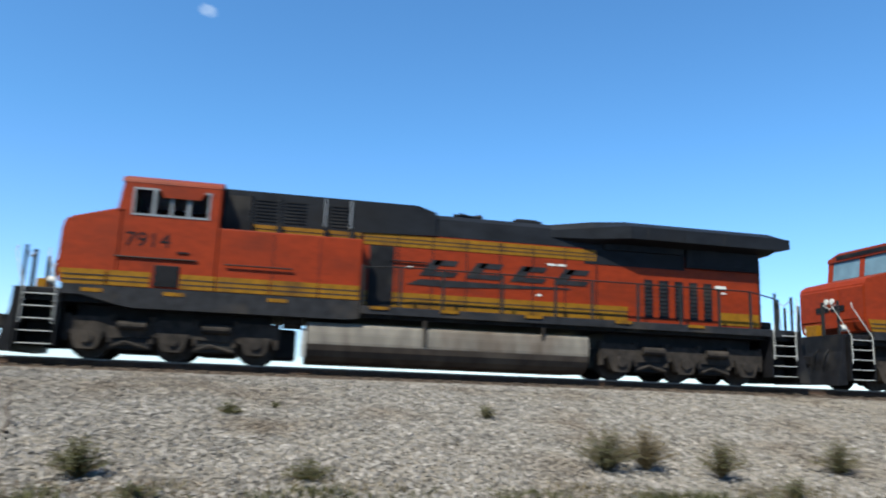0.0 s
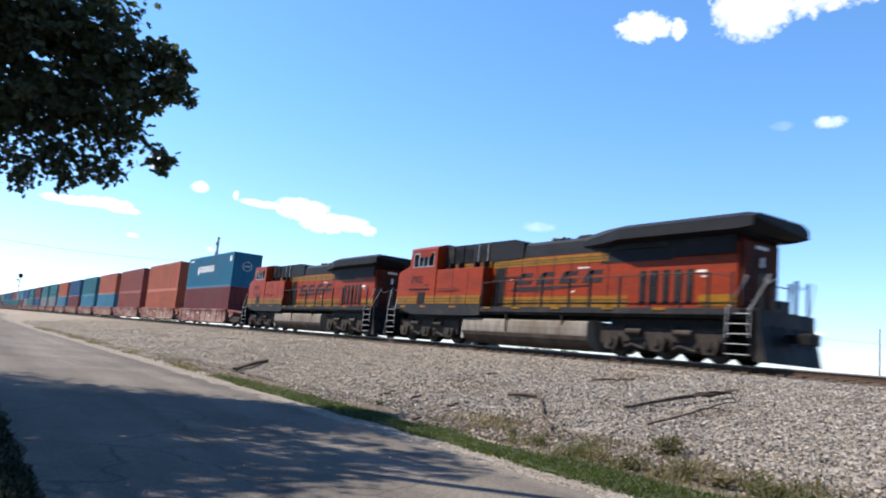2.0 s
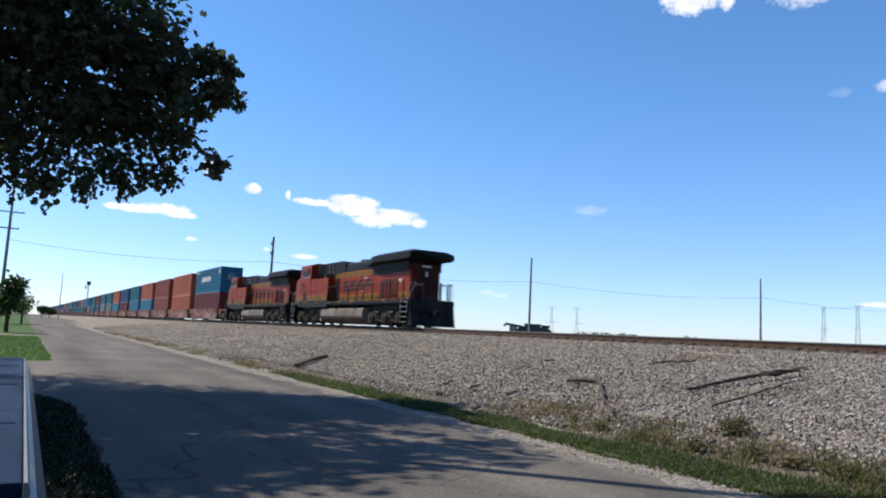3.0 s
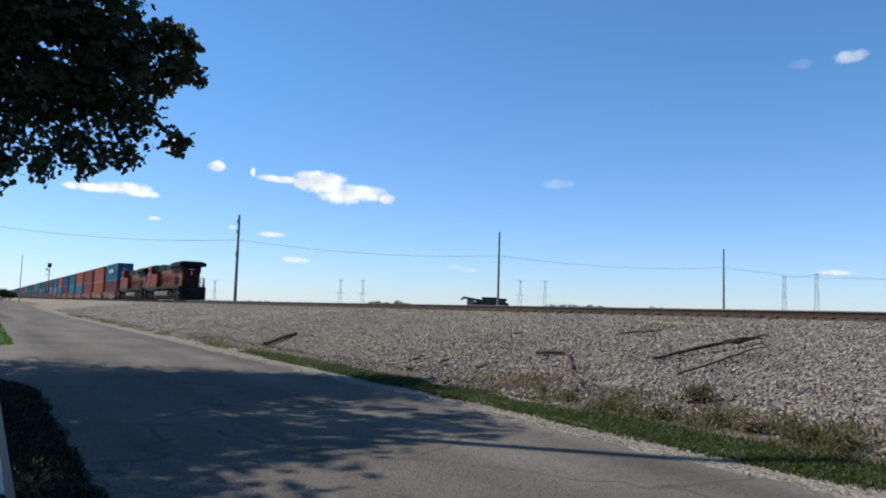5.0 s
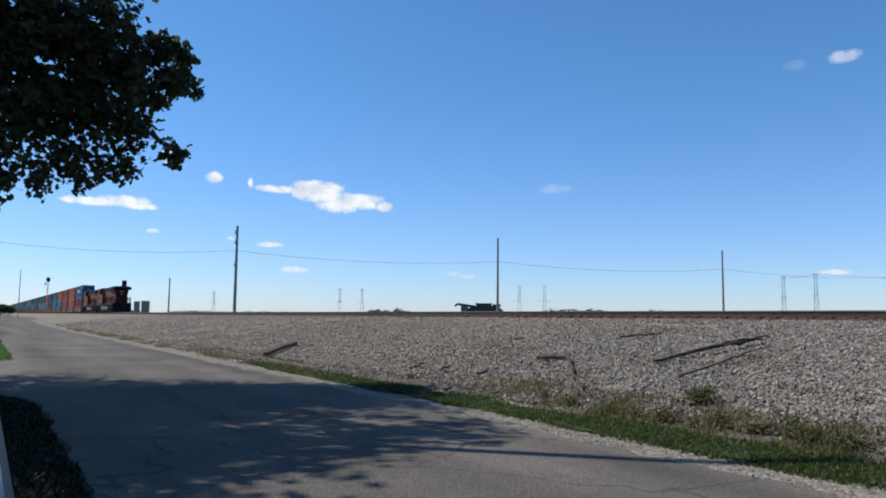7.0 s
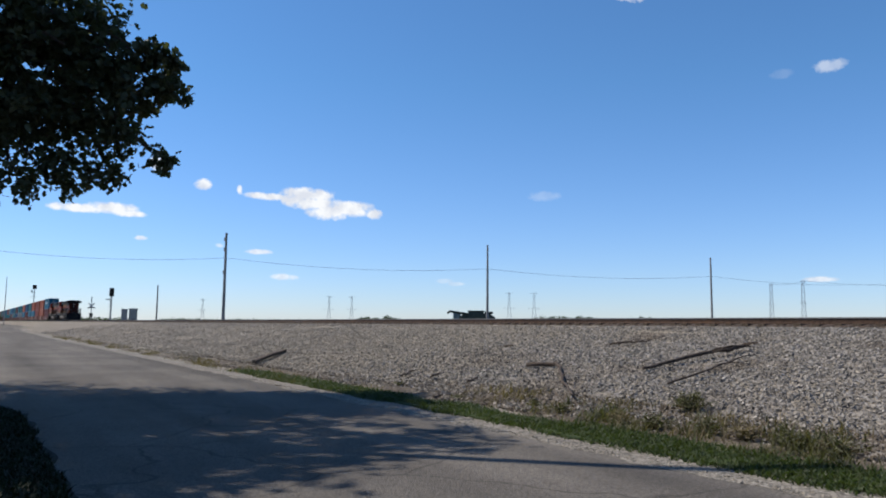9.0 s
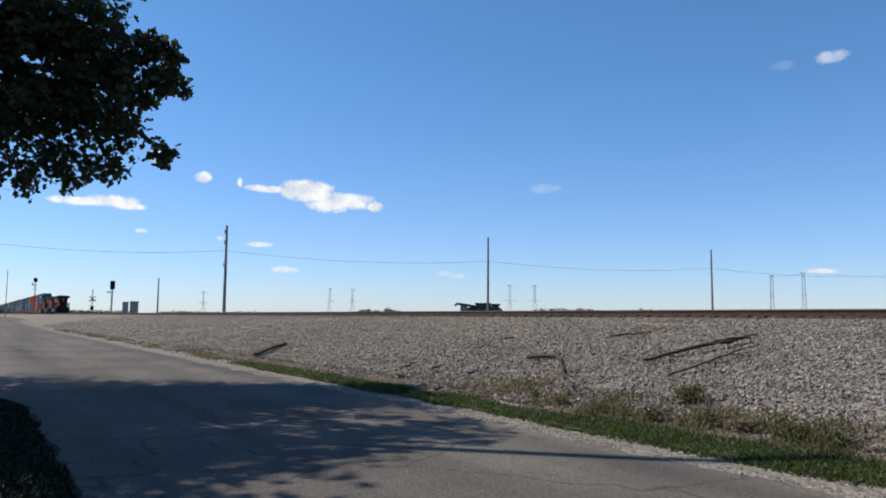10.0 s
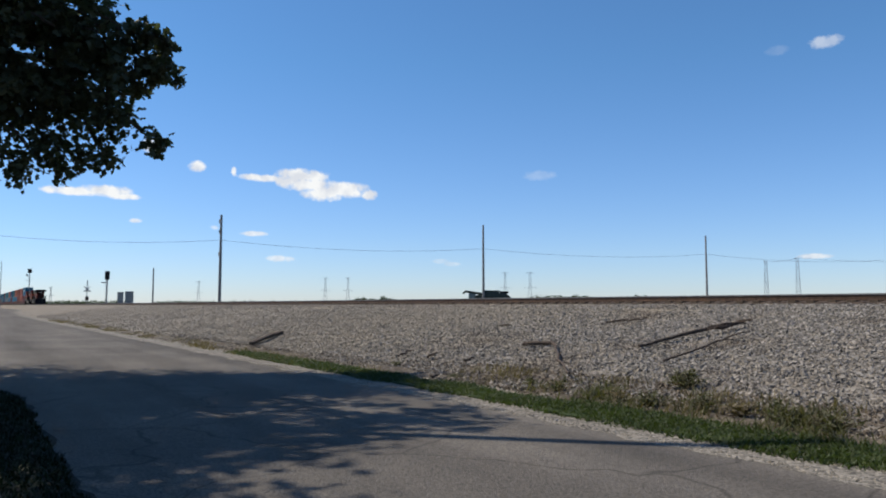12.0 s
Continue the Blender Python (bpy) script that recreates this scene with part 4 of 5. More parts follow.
    for x in (-0.28, 2.95):
        part("filler_pipe", tube(bmesh.new(), [(x, -1.4, 0.95), (x, -1.45, 1.3)], 0.05, n=8), TRUCK, t)
    part("tank_strap", box(-0.32, -0.22, -1.46, -1.42, 0.62, 1.05), TRUCK, t)
    part("air_reservoir", tube(bmesh.new(), [(-3.9, -1.0, 1.1), (-3.4, -1.0, 1.1)], 0.16, n=12), TRUCK, L)
    part("tank_end_gauge", box(-3.42, -3.30, -1.35, -1.2, 0.25, 0.95), RAILG, t)
    loco_truck(L, -6.47, 1)
    loco_truck(L, 7.2, -1)
    # hand rails along the walkway
    for s in (-1, 1):
        for x in (-1.95, -0.97, 0.16, 1.78, 3.28, 4.34, 5.7, 7.0, 8.2, 9.2, 10.0):
            part("stanchion", tube(bmesh.new(), [(x, s * 1.47, 1.55), (x, s * 1.47, 2.66)], 0.042, n=6), DARKR, L)
        part("hand_rail", tube(bmesh.new(), [(-0.97, s * 1.47, 2.66), (9.2, s * 1.47, 2.66), (10.0, s * 1.47, 2.5)], 0.02, n=6), DARKR, L)
        part("hand_rail", tube(bmesh.new(), [(-1.95, s * 1.47, 2.6), (-0.97, s * 1.47, 2.66)], 0.02, n=6), DARKR, L)
    # ends: pilots, steps, couplers, end rails and hoses
    for sg, xe in ((-1, -9.98), (1, 10.75)):
        part("pilot", prism(bmesh.new(), [(xe, 0.12), (xe + sg * 0.35, 0.10), (xe + sg * 0.12, 1.1), (xe + sg * 0.1, 1.6), (xe, 1.6)], -1.42, 1.42), BLACK, L, "black end plate with snow plough")
        cp = bmesh.new()
        bx(cp, *sorted((xe, xe + sg * 0.75)), -0.13, 0.13, 0.72, 0.98, bevel=0.02)
        bx(cp, *sorted((xe + sg * 0.62, xe + sg * 0.98)), -0.2, 0.2, 0.68, 1.02, bevel=0.04)
        part("coupler", cp, BLACK, L, "dark knuckle coupler")
        for dy in (-1.2, -0.55, 0.55, 1.2):
            part("end_post", tube(bmesh.new(), [(xe, dy, 1.6), (xe, dy, 2.62)], 0.045 if abs(dy) > 1 else 0.06, n=6), DARKR, L)
            part("hose", tube(bmesh.new(), [(xe, dy * 0.7, 1.3), (xe + sg * 0.25, dy * 0.7, 1.0), (xe + sg * 0.3, dy * 0.65, 0.6)], 0.025, n=6), BLACK, L)
        for dy in (-0.87, 0.87):
            part("chain", tube(bmesh.new(), [(xe, dy - 0.32, 2.55), (xe, dy, 2.38), (xe, dy + 0.32, 2.55)], 0.015, n=5), RAILG, L)
        part("mu_box", box(*sorted((xe - sg * 0.25, xe)), -0.25, 0.25, 1.6, 1.95, bevel=0.02), YELLOW if sg < 0 else BLACK, L)
        steps(L, xe - sg * 0.5, -sg)
    digits(L, number, -7.78, -1.536, 2.72, 0.50)
    on_train(L, x_start)
    return L


locomotive("7914", 3.8)
locomotive("7902", 3.8 + 22.32)

# well cars and containers
BOX_L, PITCH, FIRST = 13.5, 16.9, -10.7   # container length, car spacing, the first container's rear end


def well_car(tint):
    w = thing("well_car", "rust-red articulated well car carrying stacked containers", "railway wagon", "well cars of the train")
    rust = mat("well_paint", tuple(0.5 * q for q in tint), 0.8, vary=0.3, scale=3, dirt=(0.24, 0.17, 0.145), dirt_scale=0.7, dirt_low=0.40, dirt_high=0.7, stretch=(0.6, 1, 1.6))
    h = BOX_L / 2
    for s in (-1, 1):
        y0, y1 = sorted((s * 1.32, s * 1.45))
        bm = prism(bmesh.new(), [(-h - 0.35, 0.36), (-h, 0.2), (h, 0.2), (h + 0.35, 0.36), (h + 0.35, 1.30), (-h - 0.35, 1.30)], y0, y1)
        sd = part("well_side", bm, rust, w)
        ya, yb = sorted((s * 1.45, s * 1.5))
        part("top_chord", box(-h - 0.35, h + 0.35, ya, yb, 1.18, 1.32, bevel=0.01), rust, sd)
        part("bottom_chord", box(-h - 0.1, h + 0.1, ya, yb, 0.2, 0.32, bevel=0.01), rust, sd)
        for k in range(9):
            x = -h + 0.4 + k * (BOX_L - 0.8) / 8
            part("rib", box(x - 0.05, x + 0.05, ya, yb, 0.32, 1.18), rust, sd)
        for x, z in ((-4.6, 0.75), (-1.2, 0.9), (2.4, 0.7), (4.4, 0.85)):
            part("marking", box(x, x + 0.7, *sorted((s * 1.452, s * 1.458)), z, z + 0.1), RAILG, sd)
    part("well_floor", box(-h, h, -1.3, 1.3, 0.19, 0.3), BLACK, w)
    for sg in (-1, 1):
        e = h + 0.35
        part("end_bulkhead", prism(bmesh.new(), [(sg * h, 0.36), (sg * e, 0.6), (sg * (PITCH / 2 - 0.2), 0.85), (sg * (PITCH / 2 - 0.2), 1.1), (sg * e, 1.3), (sg * h, 1.3)], -1.2, 1.2), rust, w)
        part("end_rail", tube(bmesh.new(), [(sg * (e + 0.4), -1.2, 1.1), (sg * (e + 0.4), -1.2, 1.75), (sg * (e + 0.4), 1.2, 1.75), (sg * (e + 0.4), 1.2, 1.1)], 0.025, n=5), BLACK, w)
    bg = part("bogie", box(PITCH / 2 - 1.1, PITCH / 2 + 1.1, -1.0, 1.0, 0.45, 0.72, bevel=0.04), TRUCK, w, "two-axle freight bogie")
    wheels(bg, [PITCH / 2 - 0.88, PITCH / 2 + 0.88], 0.46)
    for s in (-1, 1):
        y0, y1 = sorted((s * 0.98, s * 1.12))
        part("side_frame", prism(bmesh.new(), [(PITCH / 2 - 1.25, 0.62), (PITCH / 2 - 0.6, 0.75), (PITCH / 2 + 0.6, 0.75), (PITCH / 2 + 1.25, 0.62), (PITCH / 2 + 1.2, 0.38), (PITCH / 2 + 0.5, 0.3), (PITCH / 2 - 0.5, 0.3), (PITCH / 2 - 1.2, 0.38)], y0, y1), TRUCK, bg)
    for k in (-0.42, 0.42):
        part("brake_beam", box(PITCH / 2 + k - 0.3, PITCH / 2 + k + 0.3, -0.6, 0.6, 0.2, 0.5, bevel=0.03), BLACK, bg)
    return w


def container(paint, label, logo=None):
    c = thing("shipping_container", label, "container", "containers on the train")
    h, H, W = BOX_L / 2, 2.88, 1.22
    n = 46
    v, f = [], []
    prof = []
    for k in range(n):
        x = -h + 0.15 + k * (BOX_L - 0.3) / n
        d = (BOX_L - 0.3) / n
        prof += [(x, 0.0), (x + d * 0.3, 0.0), (x + d * 0.5, 0.035), (x + d * 0.8, 0.035)]
    prof.append((h - 0.15, 0.0))
    for s in (-1, 1):
        o = len(v)
        for x, dp in prof:
            v += [(x, s * (W - dp), 0.14), (x, s * (W - dp), H - 0.1)]
        f += [(o + 2 * i, o + 2 * i + 1, o + 2 * i + 3, o + 2 * i + 2) for i in range(len(prof) - 1)]
    o = len(v)
    v += [(-h + 0.1, -W + 0.04, 0.1), (h - 0.1, -W + 0.04, 0.1), (h - 0.1, W - 0.04, 0.1), (-h + 0.1, W - 0.04, 0.1), (-h + 0.1, -W + 0.04, H - 0.06), (h - 0.1, -W + 0.04, H - 0.06), (h - 0.1, W - 0.04, H - 0.06), (-h + 0.1, W - 0.04, H - 0.06)]
    f += [(o, o + 1, o + 2, o + 3), (o + 4, o + 5, o + 6, o + 7), (o, o + 1, o + 5, o + 4), (o + 1, o + 2, o + 6, o + 5), (o + 2, o + 3, o + 7, o + 6), (o + 3, o, o + 4, o + 7)]
    soup("body", v, f, paint, c)
    for sx in (-1, 1):
        for sy in (-1, 1):
            part("corner_post", box(*sorted((sx * h, sx * (h - 0.16))), *sorted((sy * W, sy * (W - 0.14))), 0, H), paint, c)
    for sy in (-1, 1):
        for z0, z1 in ((0.0, 0.16), (H - 0.12, H)):
            part("side_rail", box(-h + 0.16, h - 0.16, *sorted((sy * W, sy * (W - 0.06))), z0, z1), paint, c)
    for sx in (-1, 1):
        for z0, z1 in ((0.0, 0.16), (H - 0.14, H)):
            part("end_rail", box(*sorted((sx * h, sx * (h - 0.1))), -W + 0.14, W - 0.14, z0, z1), paint, c)
    for k in range(7):
        y = -0.95 + k * 0.3
        part("end_rib", box(h - 0.1, h - 0.06, y, y + 0.14, 0.16, H - 0.14), paint, c)
    if logo:
        for k in range(10):
            a = -3.3 + k * 0.5
            part("lettering", box(a, a + 0.34, -W - 0.006, -W + 0.004, 1.38 - (0.18 if k == 0 else 0), 1.95), logo, c)
        part("emblem", box(h - 0.9, h - 0.45, -W - 0.006, -W + 0.004, 2.1, 2.55), logo, c)
        part("lettering", box(-h + 0.6, -h + 1.9, -W - 0.006, -W + 0.004, 2.5, 2.62), logo, c)
        ring = bmesh.new()
        tube(ring, [(h + 0.004, 0.38 * math.cos(2 * math.pi * k / 24), 1.75 + 0.38 * math.sin(2 * math.pi * k / 24)) for k in range(25)], 0.035, n=4)
        part("emblem", ring, logo, c, "white ring emblem")
        part("emblem", box(h + 0.0, h + 0.012, -0.22, 0.22, 1.7, 1.8), logo, c)
    return c


def paint(name, base):
    return mat(name, base, 0.55, vary=0.16, scale=2.5, dirt=(base[0] * 0.55 + 0.03, base[1] * 0.55 + 0.025, base[2] * 0.55 + 0.02), dirt_scale=0.5, dirt_low=0.5, dirt_high=0.8, stretch=(1.4, 1, 0.3))


WHITE_P = mat("white_marking", (0.45, 0.456, 0.456), 0.6, vary=0.1)
KINDS = {"blue": (paint("blue_container", (0.006, 0.095, 0.165)), "blue corrugated shipping container with white markings", WHITE_P),
         "maroon": (paint("maroon_container", (0.102, 0.021, 0.021)), "maroon corrugated shipping container", None),
         "rust": (paint("rust_container", (0.2835, 0.0743, 0.0371)), "rust-red corrugated shipping container", None),
         "brown": (paint("brown_container", (0.1755, 0.0423, 0.0292)), "brown-red corrugated shipping container", None),
         "sky": (paint("light_blue_container", (0.025, 0.135, 0.21)), "light blue corrugated shipping container", None),
         "teal": (paint("teal_container", (0.01, 0.1, 0.12)), "teal corrugated shipping container", None),
         "navy": (paint("navy_container", (0.0075, 0.05, 0.12)), "dark blue corrugated shipping container", None),
         "grey": (paint("grey_container", (0.14, 0.15, 0.155)), "pale grey corrugated shipping container", None)}
LOADS = ["maroon blue", "rust rust", "brown brown", "sky rust", "sky teal", "maroon navy", "sky rust", "grey teal", "grey teal", "navy maroon", "teal teal", "grey navy", "maroon sky", "teal grey"]
MODELS = {}


def next_of(store, key, make):
    """The first is built, the following ones are copies."""
    if key not in store:
        store[key] = make()
        return store[key]
    return copy_thing(store[key], Matrix())


CARS = {}
for i in range(42):
    x = FIRST - BOX_L / 2 - i * PITCH
    on_train(next_of(CARS, i % 2, lambda: well_car((0.20, 0.055, 0.05) if i % 2 == 0 else (0.24, 0.08, 0.05))), x)
    low, high = LOADS[i % len(LOADS)].split() if i < 14 else (random.choice(sorted(KINDS)), random.choice(sorted(KINDS)))
    if i >= 14 and "blue" in (low, high):
        low, high = "teal", "navy"
    for kind, z in ((low, 0.365), (high, 0.365 + 2.885)):
        p, text, mark = KINDS[kind]
        on_train(next_of(MODELS, kind, lambda: container(p, text, mark)), x, ZR + z)


# ---- poles, wires, signals and pylons beyond the track ----
def polar(az, r):
    return -math.sin(radians(az)) * r, math.cos(radians(az)) * r


def utility_pole(x, y, top, r=0.15, arms=(), fittings=(), label="tall grey weathered wooden utility pole"):
    p = thing("utility_pole", label, "utility pole", "utility poles", m=pose(x, y, -0.05))
    part("pole", tube(bmesh.new(), [(0, 0, 0), (0, 0, top * 0.5), (0, 0, top)], r, r * 0.62, 10), WOODG, p)
    for z, w in arms:
        arm = part("crossarm", box(-0.05, 0.05, -w / 2, w / 2, z, z + 0.12), WOODG, p)
        for dy in (-0.45, 0.45, -0.2, 0.2):
            part("insulator", tube(bmesh.new(), [(0, dy * w, z + 0.12), (0, dy * w, z + 0.28)], 0.05, 0.03, 6), GALV, arm)
    for z in fittings:
        part("bracket", box(-0.3, -0.08, -0.2, 0.12, z, z + 0.45, bevel=0.03), GALV, p)
    return p


TOPS = []
for az, r, el, wz in ((73.72, 92, 6.81, 4.9), (53.58, 99, 6.33, 4.45), (36.9, 121, 5.19, 3.8), (25.3, 158, 3.99, 3.1)):
    x, y = polar(az, r)
    top = EYE + r * math.tan(radians(el))
    utility_pole(x, y, top, 0.21 if r < 95 else 0.19, fittings=(top * 0.6, top * 0.82, top * 0.92) if r < 95 else ())
    TOPS.append(Vector((x, y, EYE + r * math.tan(radians(wz)))))
xl, yl = polar(91.45, 92)
utility_pole(xl, yl, 15.2, 0.2, arms=((12.4, 2.6), (10.6, 1.8)), label="grey wooden utility pole with crossarms")
# unseen pole, stood where its shadow draws the line across the road
xl2, yl2 = -12.9, -1.3
utility_pole(xl2, yl2, 16.0, 0.17, label="grey wooden utility pole out of view, placed for its shadow")
TOPS.insert(0, Vector((xl, yl, 9.4)))
for a, b in zip(TOPS, TOPS[1:]):
    pts = [a.lerp(b, k / 16) - Vector((0, 0, 4 * 0.75 * (k / 16) * (1 - k / 16))) for k in range(17)]
    tagged(part("power_line", tube(bmesh.new(), pts, 0.02, n=4), WIRE), "thin sagging overhead wire between poles", "wire", "overhead wires")
x, y = polar(78.37, 170)
utility_pole(x, y, EYE + 170 * math.tan(radians(2.74)), 0.2)
x, y = polar(87.92, 300)
mast = thing("radio_mast", "thin pale steel mast far off", "mast", m=pose(x, y, -0.02))
part("mast", tube(bmesh.new(), [(0, 0, 0), (0, 0, 17)], 0.16, 0.1, 6), GALV, mast)


def signal(az, r, el, sidearm):
    x, y = polar(az, r)
    z = max(bank_z(y), 0) if y < 30 else 0
    top = EYE + r * math.tan(radians(el)) - z
    s = thing("railway_signal", "railway signal mast with round black target head and ladder", "railway signal", "railway signals", m=pose(x, y, z - 0.03))
    part("mast", tube(bmesh.new(), [(0, 0, 0), (0, 0, top - 0.4)], 0.12, n=8), GALV, s)
    head = bmesh.new()
    bx(head, 0.1, 0.3, -0.45, 0.45, top - 1.7, top, bevel=0.09)
    hd = part("signal_head", head, BLACK, s, "black signal target")
    for k in range(3):
        part("lens", tube(bmesh.new(), [(0.3, 0, top - 0.35 - k * 0.5), (0.45, 0, top - 0.35 - k * 0.5)], 0.14, n=10), DARKR, hd)
    for d in (-0.2, 0.2):
        part("ladder_rail", tube(bmesh.new(), [(-0.45, d, 0), (-0.3, d, top - 1.2)], 0.03, n=4), GALV, s)
    for k in range(int(top / 0.5) - 2):
        part("rung", tube(bmesh.new(), [(-0.44, -0.2, 0.4 + k * 0.5), (-0.44, 0.2, 0.4 + k * 0.5)], 0.025, n=4), GALV, s)
    if sidearm:
        hd.scale = (1.7, 1.7, 1.0)
        for z2 in (top - 3.2, top - 5.0):
            part("platform", box(-1.3, 0.5, -1.3, 0.6, z2, z2 + 0.1), GALV, s)
        part("platform_rail", tube(bmesh.new(), [(-1.2, -1.2, top - 3.2), (-1.2, -1.2, top - 1.6), (-1.2, 0.5, top - 1.6)], 0.04, n=4), GALV, s)
        part("second_head", box(-1.0, -0.7, -1.2, -0.5, top - 2.9, top - 2.2, bevel=0.05), GALV, s)
    else:
        part("side_light", box(-0.2, 0.2, -1.0, -0.2, top - 2.4, top - 2.2), GALV, s)


signal(81.43, 161, 2.44, False)
signal(86.25, 352, 2.48, True)
x, y = polar(82.68, 190)
cb = thing("crossing_sign", "railway crossing signal with crossed boards and lamps", "crossing signal", m=pose(x, y, bank_z(y) - 0.03))
part("post", tube(bmesh.new(), [(0, 0, 0), (0, 0, 6.2)], 0.1, n=8), GALV, cb)
for sg in (-1, 1):
    b = part("board", box(-0.03, 0.03, -0.9, 0.9, -0.12, 0.12), WHITE_P, cb)
    b.matrix_basis = pose(0.15, 0, 4.1, sg * 42, 0, 0)
part("lamp_bar", box(0.1, 0.2, -0.8, 0.8, 3.6, 3.75), BLACK, cb)
part("bell_box", box(-0.2, 0.2, -0.35, 0.35, 1.5, 2.4, bevel=0.05), BLACK, cb)
HUT = mat("hut_metal", (0.252, 0.252, 0.24), 0.5, 0.2, vary=0.12, scale=3)
for az0, az1, el, label in ((79.66, 80.22, 1.0, "grey metal relay hut beside the railway"), (80.32, 80.72, 0.95, "pale metal relay cabinet beside the railway")):
    r = 172
    x, y = polar((az0 + az1) / 2, r)
    w, h = r * radians(az1 - az0), EYE + r * math.tan(radians(el))
    hut = thing("relay_hut", label, "relay hut", m=pose(x, y, -0.02, 0, 0, (az0 + az1) / 2))
    part("wall", box(-w / 2, w / 2, -1.0, 1.0, 0, h - 0.15, bevel=0.02), HUT, hut)
    part("roof", prism(bmesh.new(), [(-w / 2 - 0.1, h - 0.15), (w / 2 + 0.1, h - 0.15), (w / 2, h), (-w / 2, h)], -1.1, 1.1), GALV, hut)
    part("door", box(-0.4, 0.4, -1.03, -1.0, 0.2, 2.4), GALV, hut)


def pylon(az, r, el, slim=1.0):
    x, y = polar(az, r)
    h = EYE + r * math.tan(radians(el))
    p = thing("transmission_pylon", "slender grey lattice steel transmission pylon far off", "pylon", "far transmission pylons", m=pose(x, y, -0.02, 0, 0, az))
    k = r / 1300 * (0.28 if slim == 1 else 0.42)
    for sx in (-1, 1):
        for sy in (-1, 1):
            part("leg", tube(bmesh.new(), [(sx * h * 0.085 * slim, sy * h * 0.085 * slim, 0), (sx * h * 0.03, sy * h * 0.03, h * 0.6), (sx * h * 0.022, sy * h * 0.022, h)], k, n=4), GALV, p)
    for j in range(7):
        z0, z1 = h * j / 7, h * (j + 1) / 7
        w0, w1 = (h * 0.085 * slim * max(0.3 / slim, 1 - z / (h * 0.85)) for z in (z0, z1))
        for s in (-1, 1):
            part("brace", tube(bmesh.new(), [(-s * w0, -w0, z0), (s * w1, -w1, z1)], k * 0.6, n=3), GALV, p)
    for z, w in ((h * 0.97, 0.22 if slim == 1 else 0.1), (h * 0.55, 0.34 if slim == 1 else 0.12)):
        part("crossarm", tube(bmesh.new(), [(-h * w / 2, 0, z), (0, 0, z + h * 0.02), (h * w / 2, 0, z)], k, n=4), GALV, p)


for az, r, el in ((65.88, 790, 2.18), (64.15, 790, 2.19), (51.88, 640, 2.61), (49.95, 640, 2.61), (32.88, 520, 3.23), (30.83, 480, 3.41), (75.21, 910, 1.79), (84.94, 1000, 1.27)):
    pylon(az, r, el, 0.6 if az < 35 else 1.0)
tall = [Vector((*polar(a, r), EYE + r * math.tan(radians(e)))) for a, r, e in ((32.88, 520, 3.2), (30.83, 480, 3.38), (22.0, 430, 2.9))]
for a, b in zip(tall, tall[1:]):
    pts = [a.lerp(b, k / 12) - Vector((0, 0, 4 * 1.2 * (k / 12) * (1 - k / 12))) for k in range(13)]
    tagged(part("power_line", tube(bmesh.new(), pts, 0.07, n=4), WIRE), "thin far overhead wire between pylons", "wire", "overhead wires")


# ---- trees ----
def leaves(rng, lobes, size, shape=True, gap=-0.14, fine=2.1):
    """Leaves scattered through rounded lobes, denser near their skin."""
    v, f = [], []
    for (cx, cy, cz), (rx, ry, rz), n in lobes:
        for k in range(n):
            d = Vector((rng.gauss(0, 1), rng.gauss(0, 1), rng.gauss(0, 1))).normalized()
            q = rng.random() ** 0.45
            q *= 1 + 0.5 * noise.noise((d.x * 2.6 + cx, d.y * 2.6 + cy, d.z * 2.6 + cz))
            p = Vector((cx + d.x * rx * q, cy + d.y * ry * q, cz + d.z * rz * q))
            if shape and noise.noise(p * fine) < gap:
                continue
            a = Vector((rng.gauss(0, 1), rng.gauss(0, 1), rng.gauss(0, 0.7) - 0.5)).normalized() * size * rng.uniform(0.6, 1.25)
            b = a.orthogonal().normalized()
            b = (b * math.cos(k) + a.normalized().cross(b) * math.sin(k)) * a.length * 0.5
            c = a.cross(b).normalized() * a.length * 0.12
            i = len(v)
            v += [tuple(p), tuple(p + a * 0.25 + b * 0.75 + c), tuple(p + a * 0.55 + b * 0.45), tuple(p + a * 0.7 + b * 0.8 + c), tuple(p + a), tuple(p + a * 0.7 - b * 0.8 + c), tuple(p + a * 0.55 - b * 0.45), tuple(p + a * 0.25 - b * 0.75 + c)]
            f += [(i, i + 1, i + 2, i + 4), (i + 2, i + 3, i + 4), (i, i + 4, i + 6, i + 7), (i + 6, i + 4, i + 5)] if shape else [(i, i + 1, i + 4, i + 7)]
    return v, f


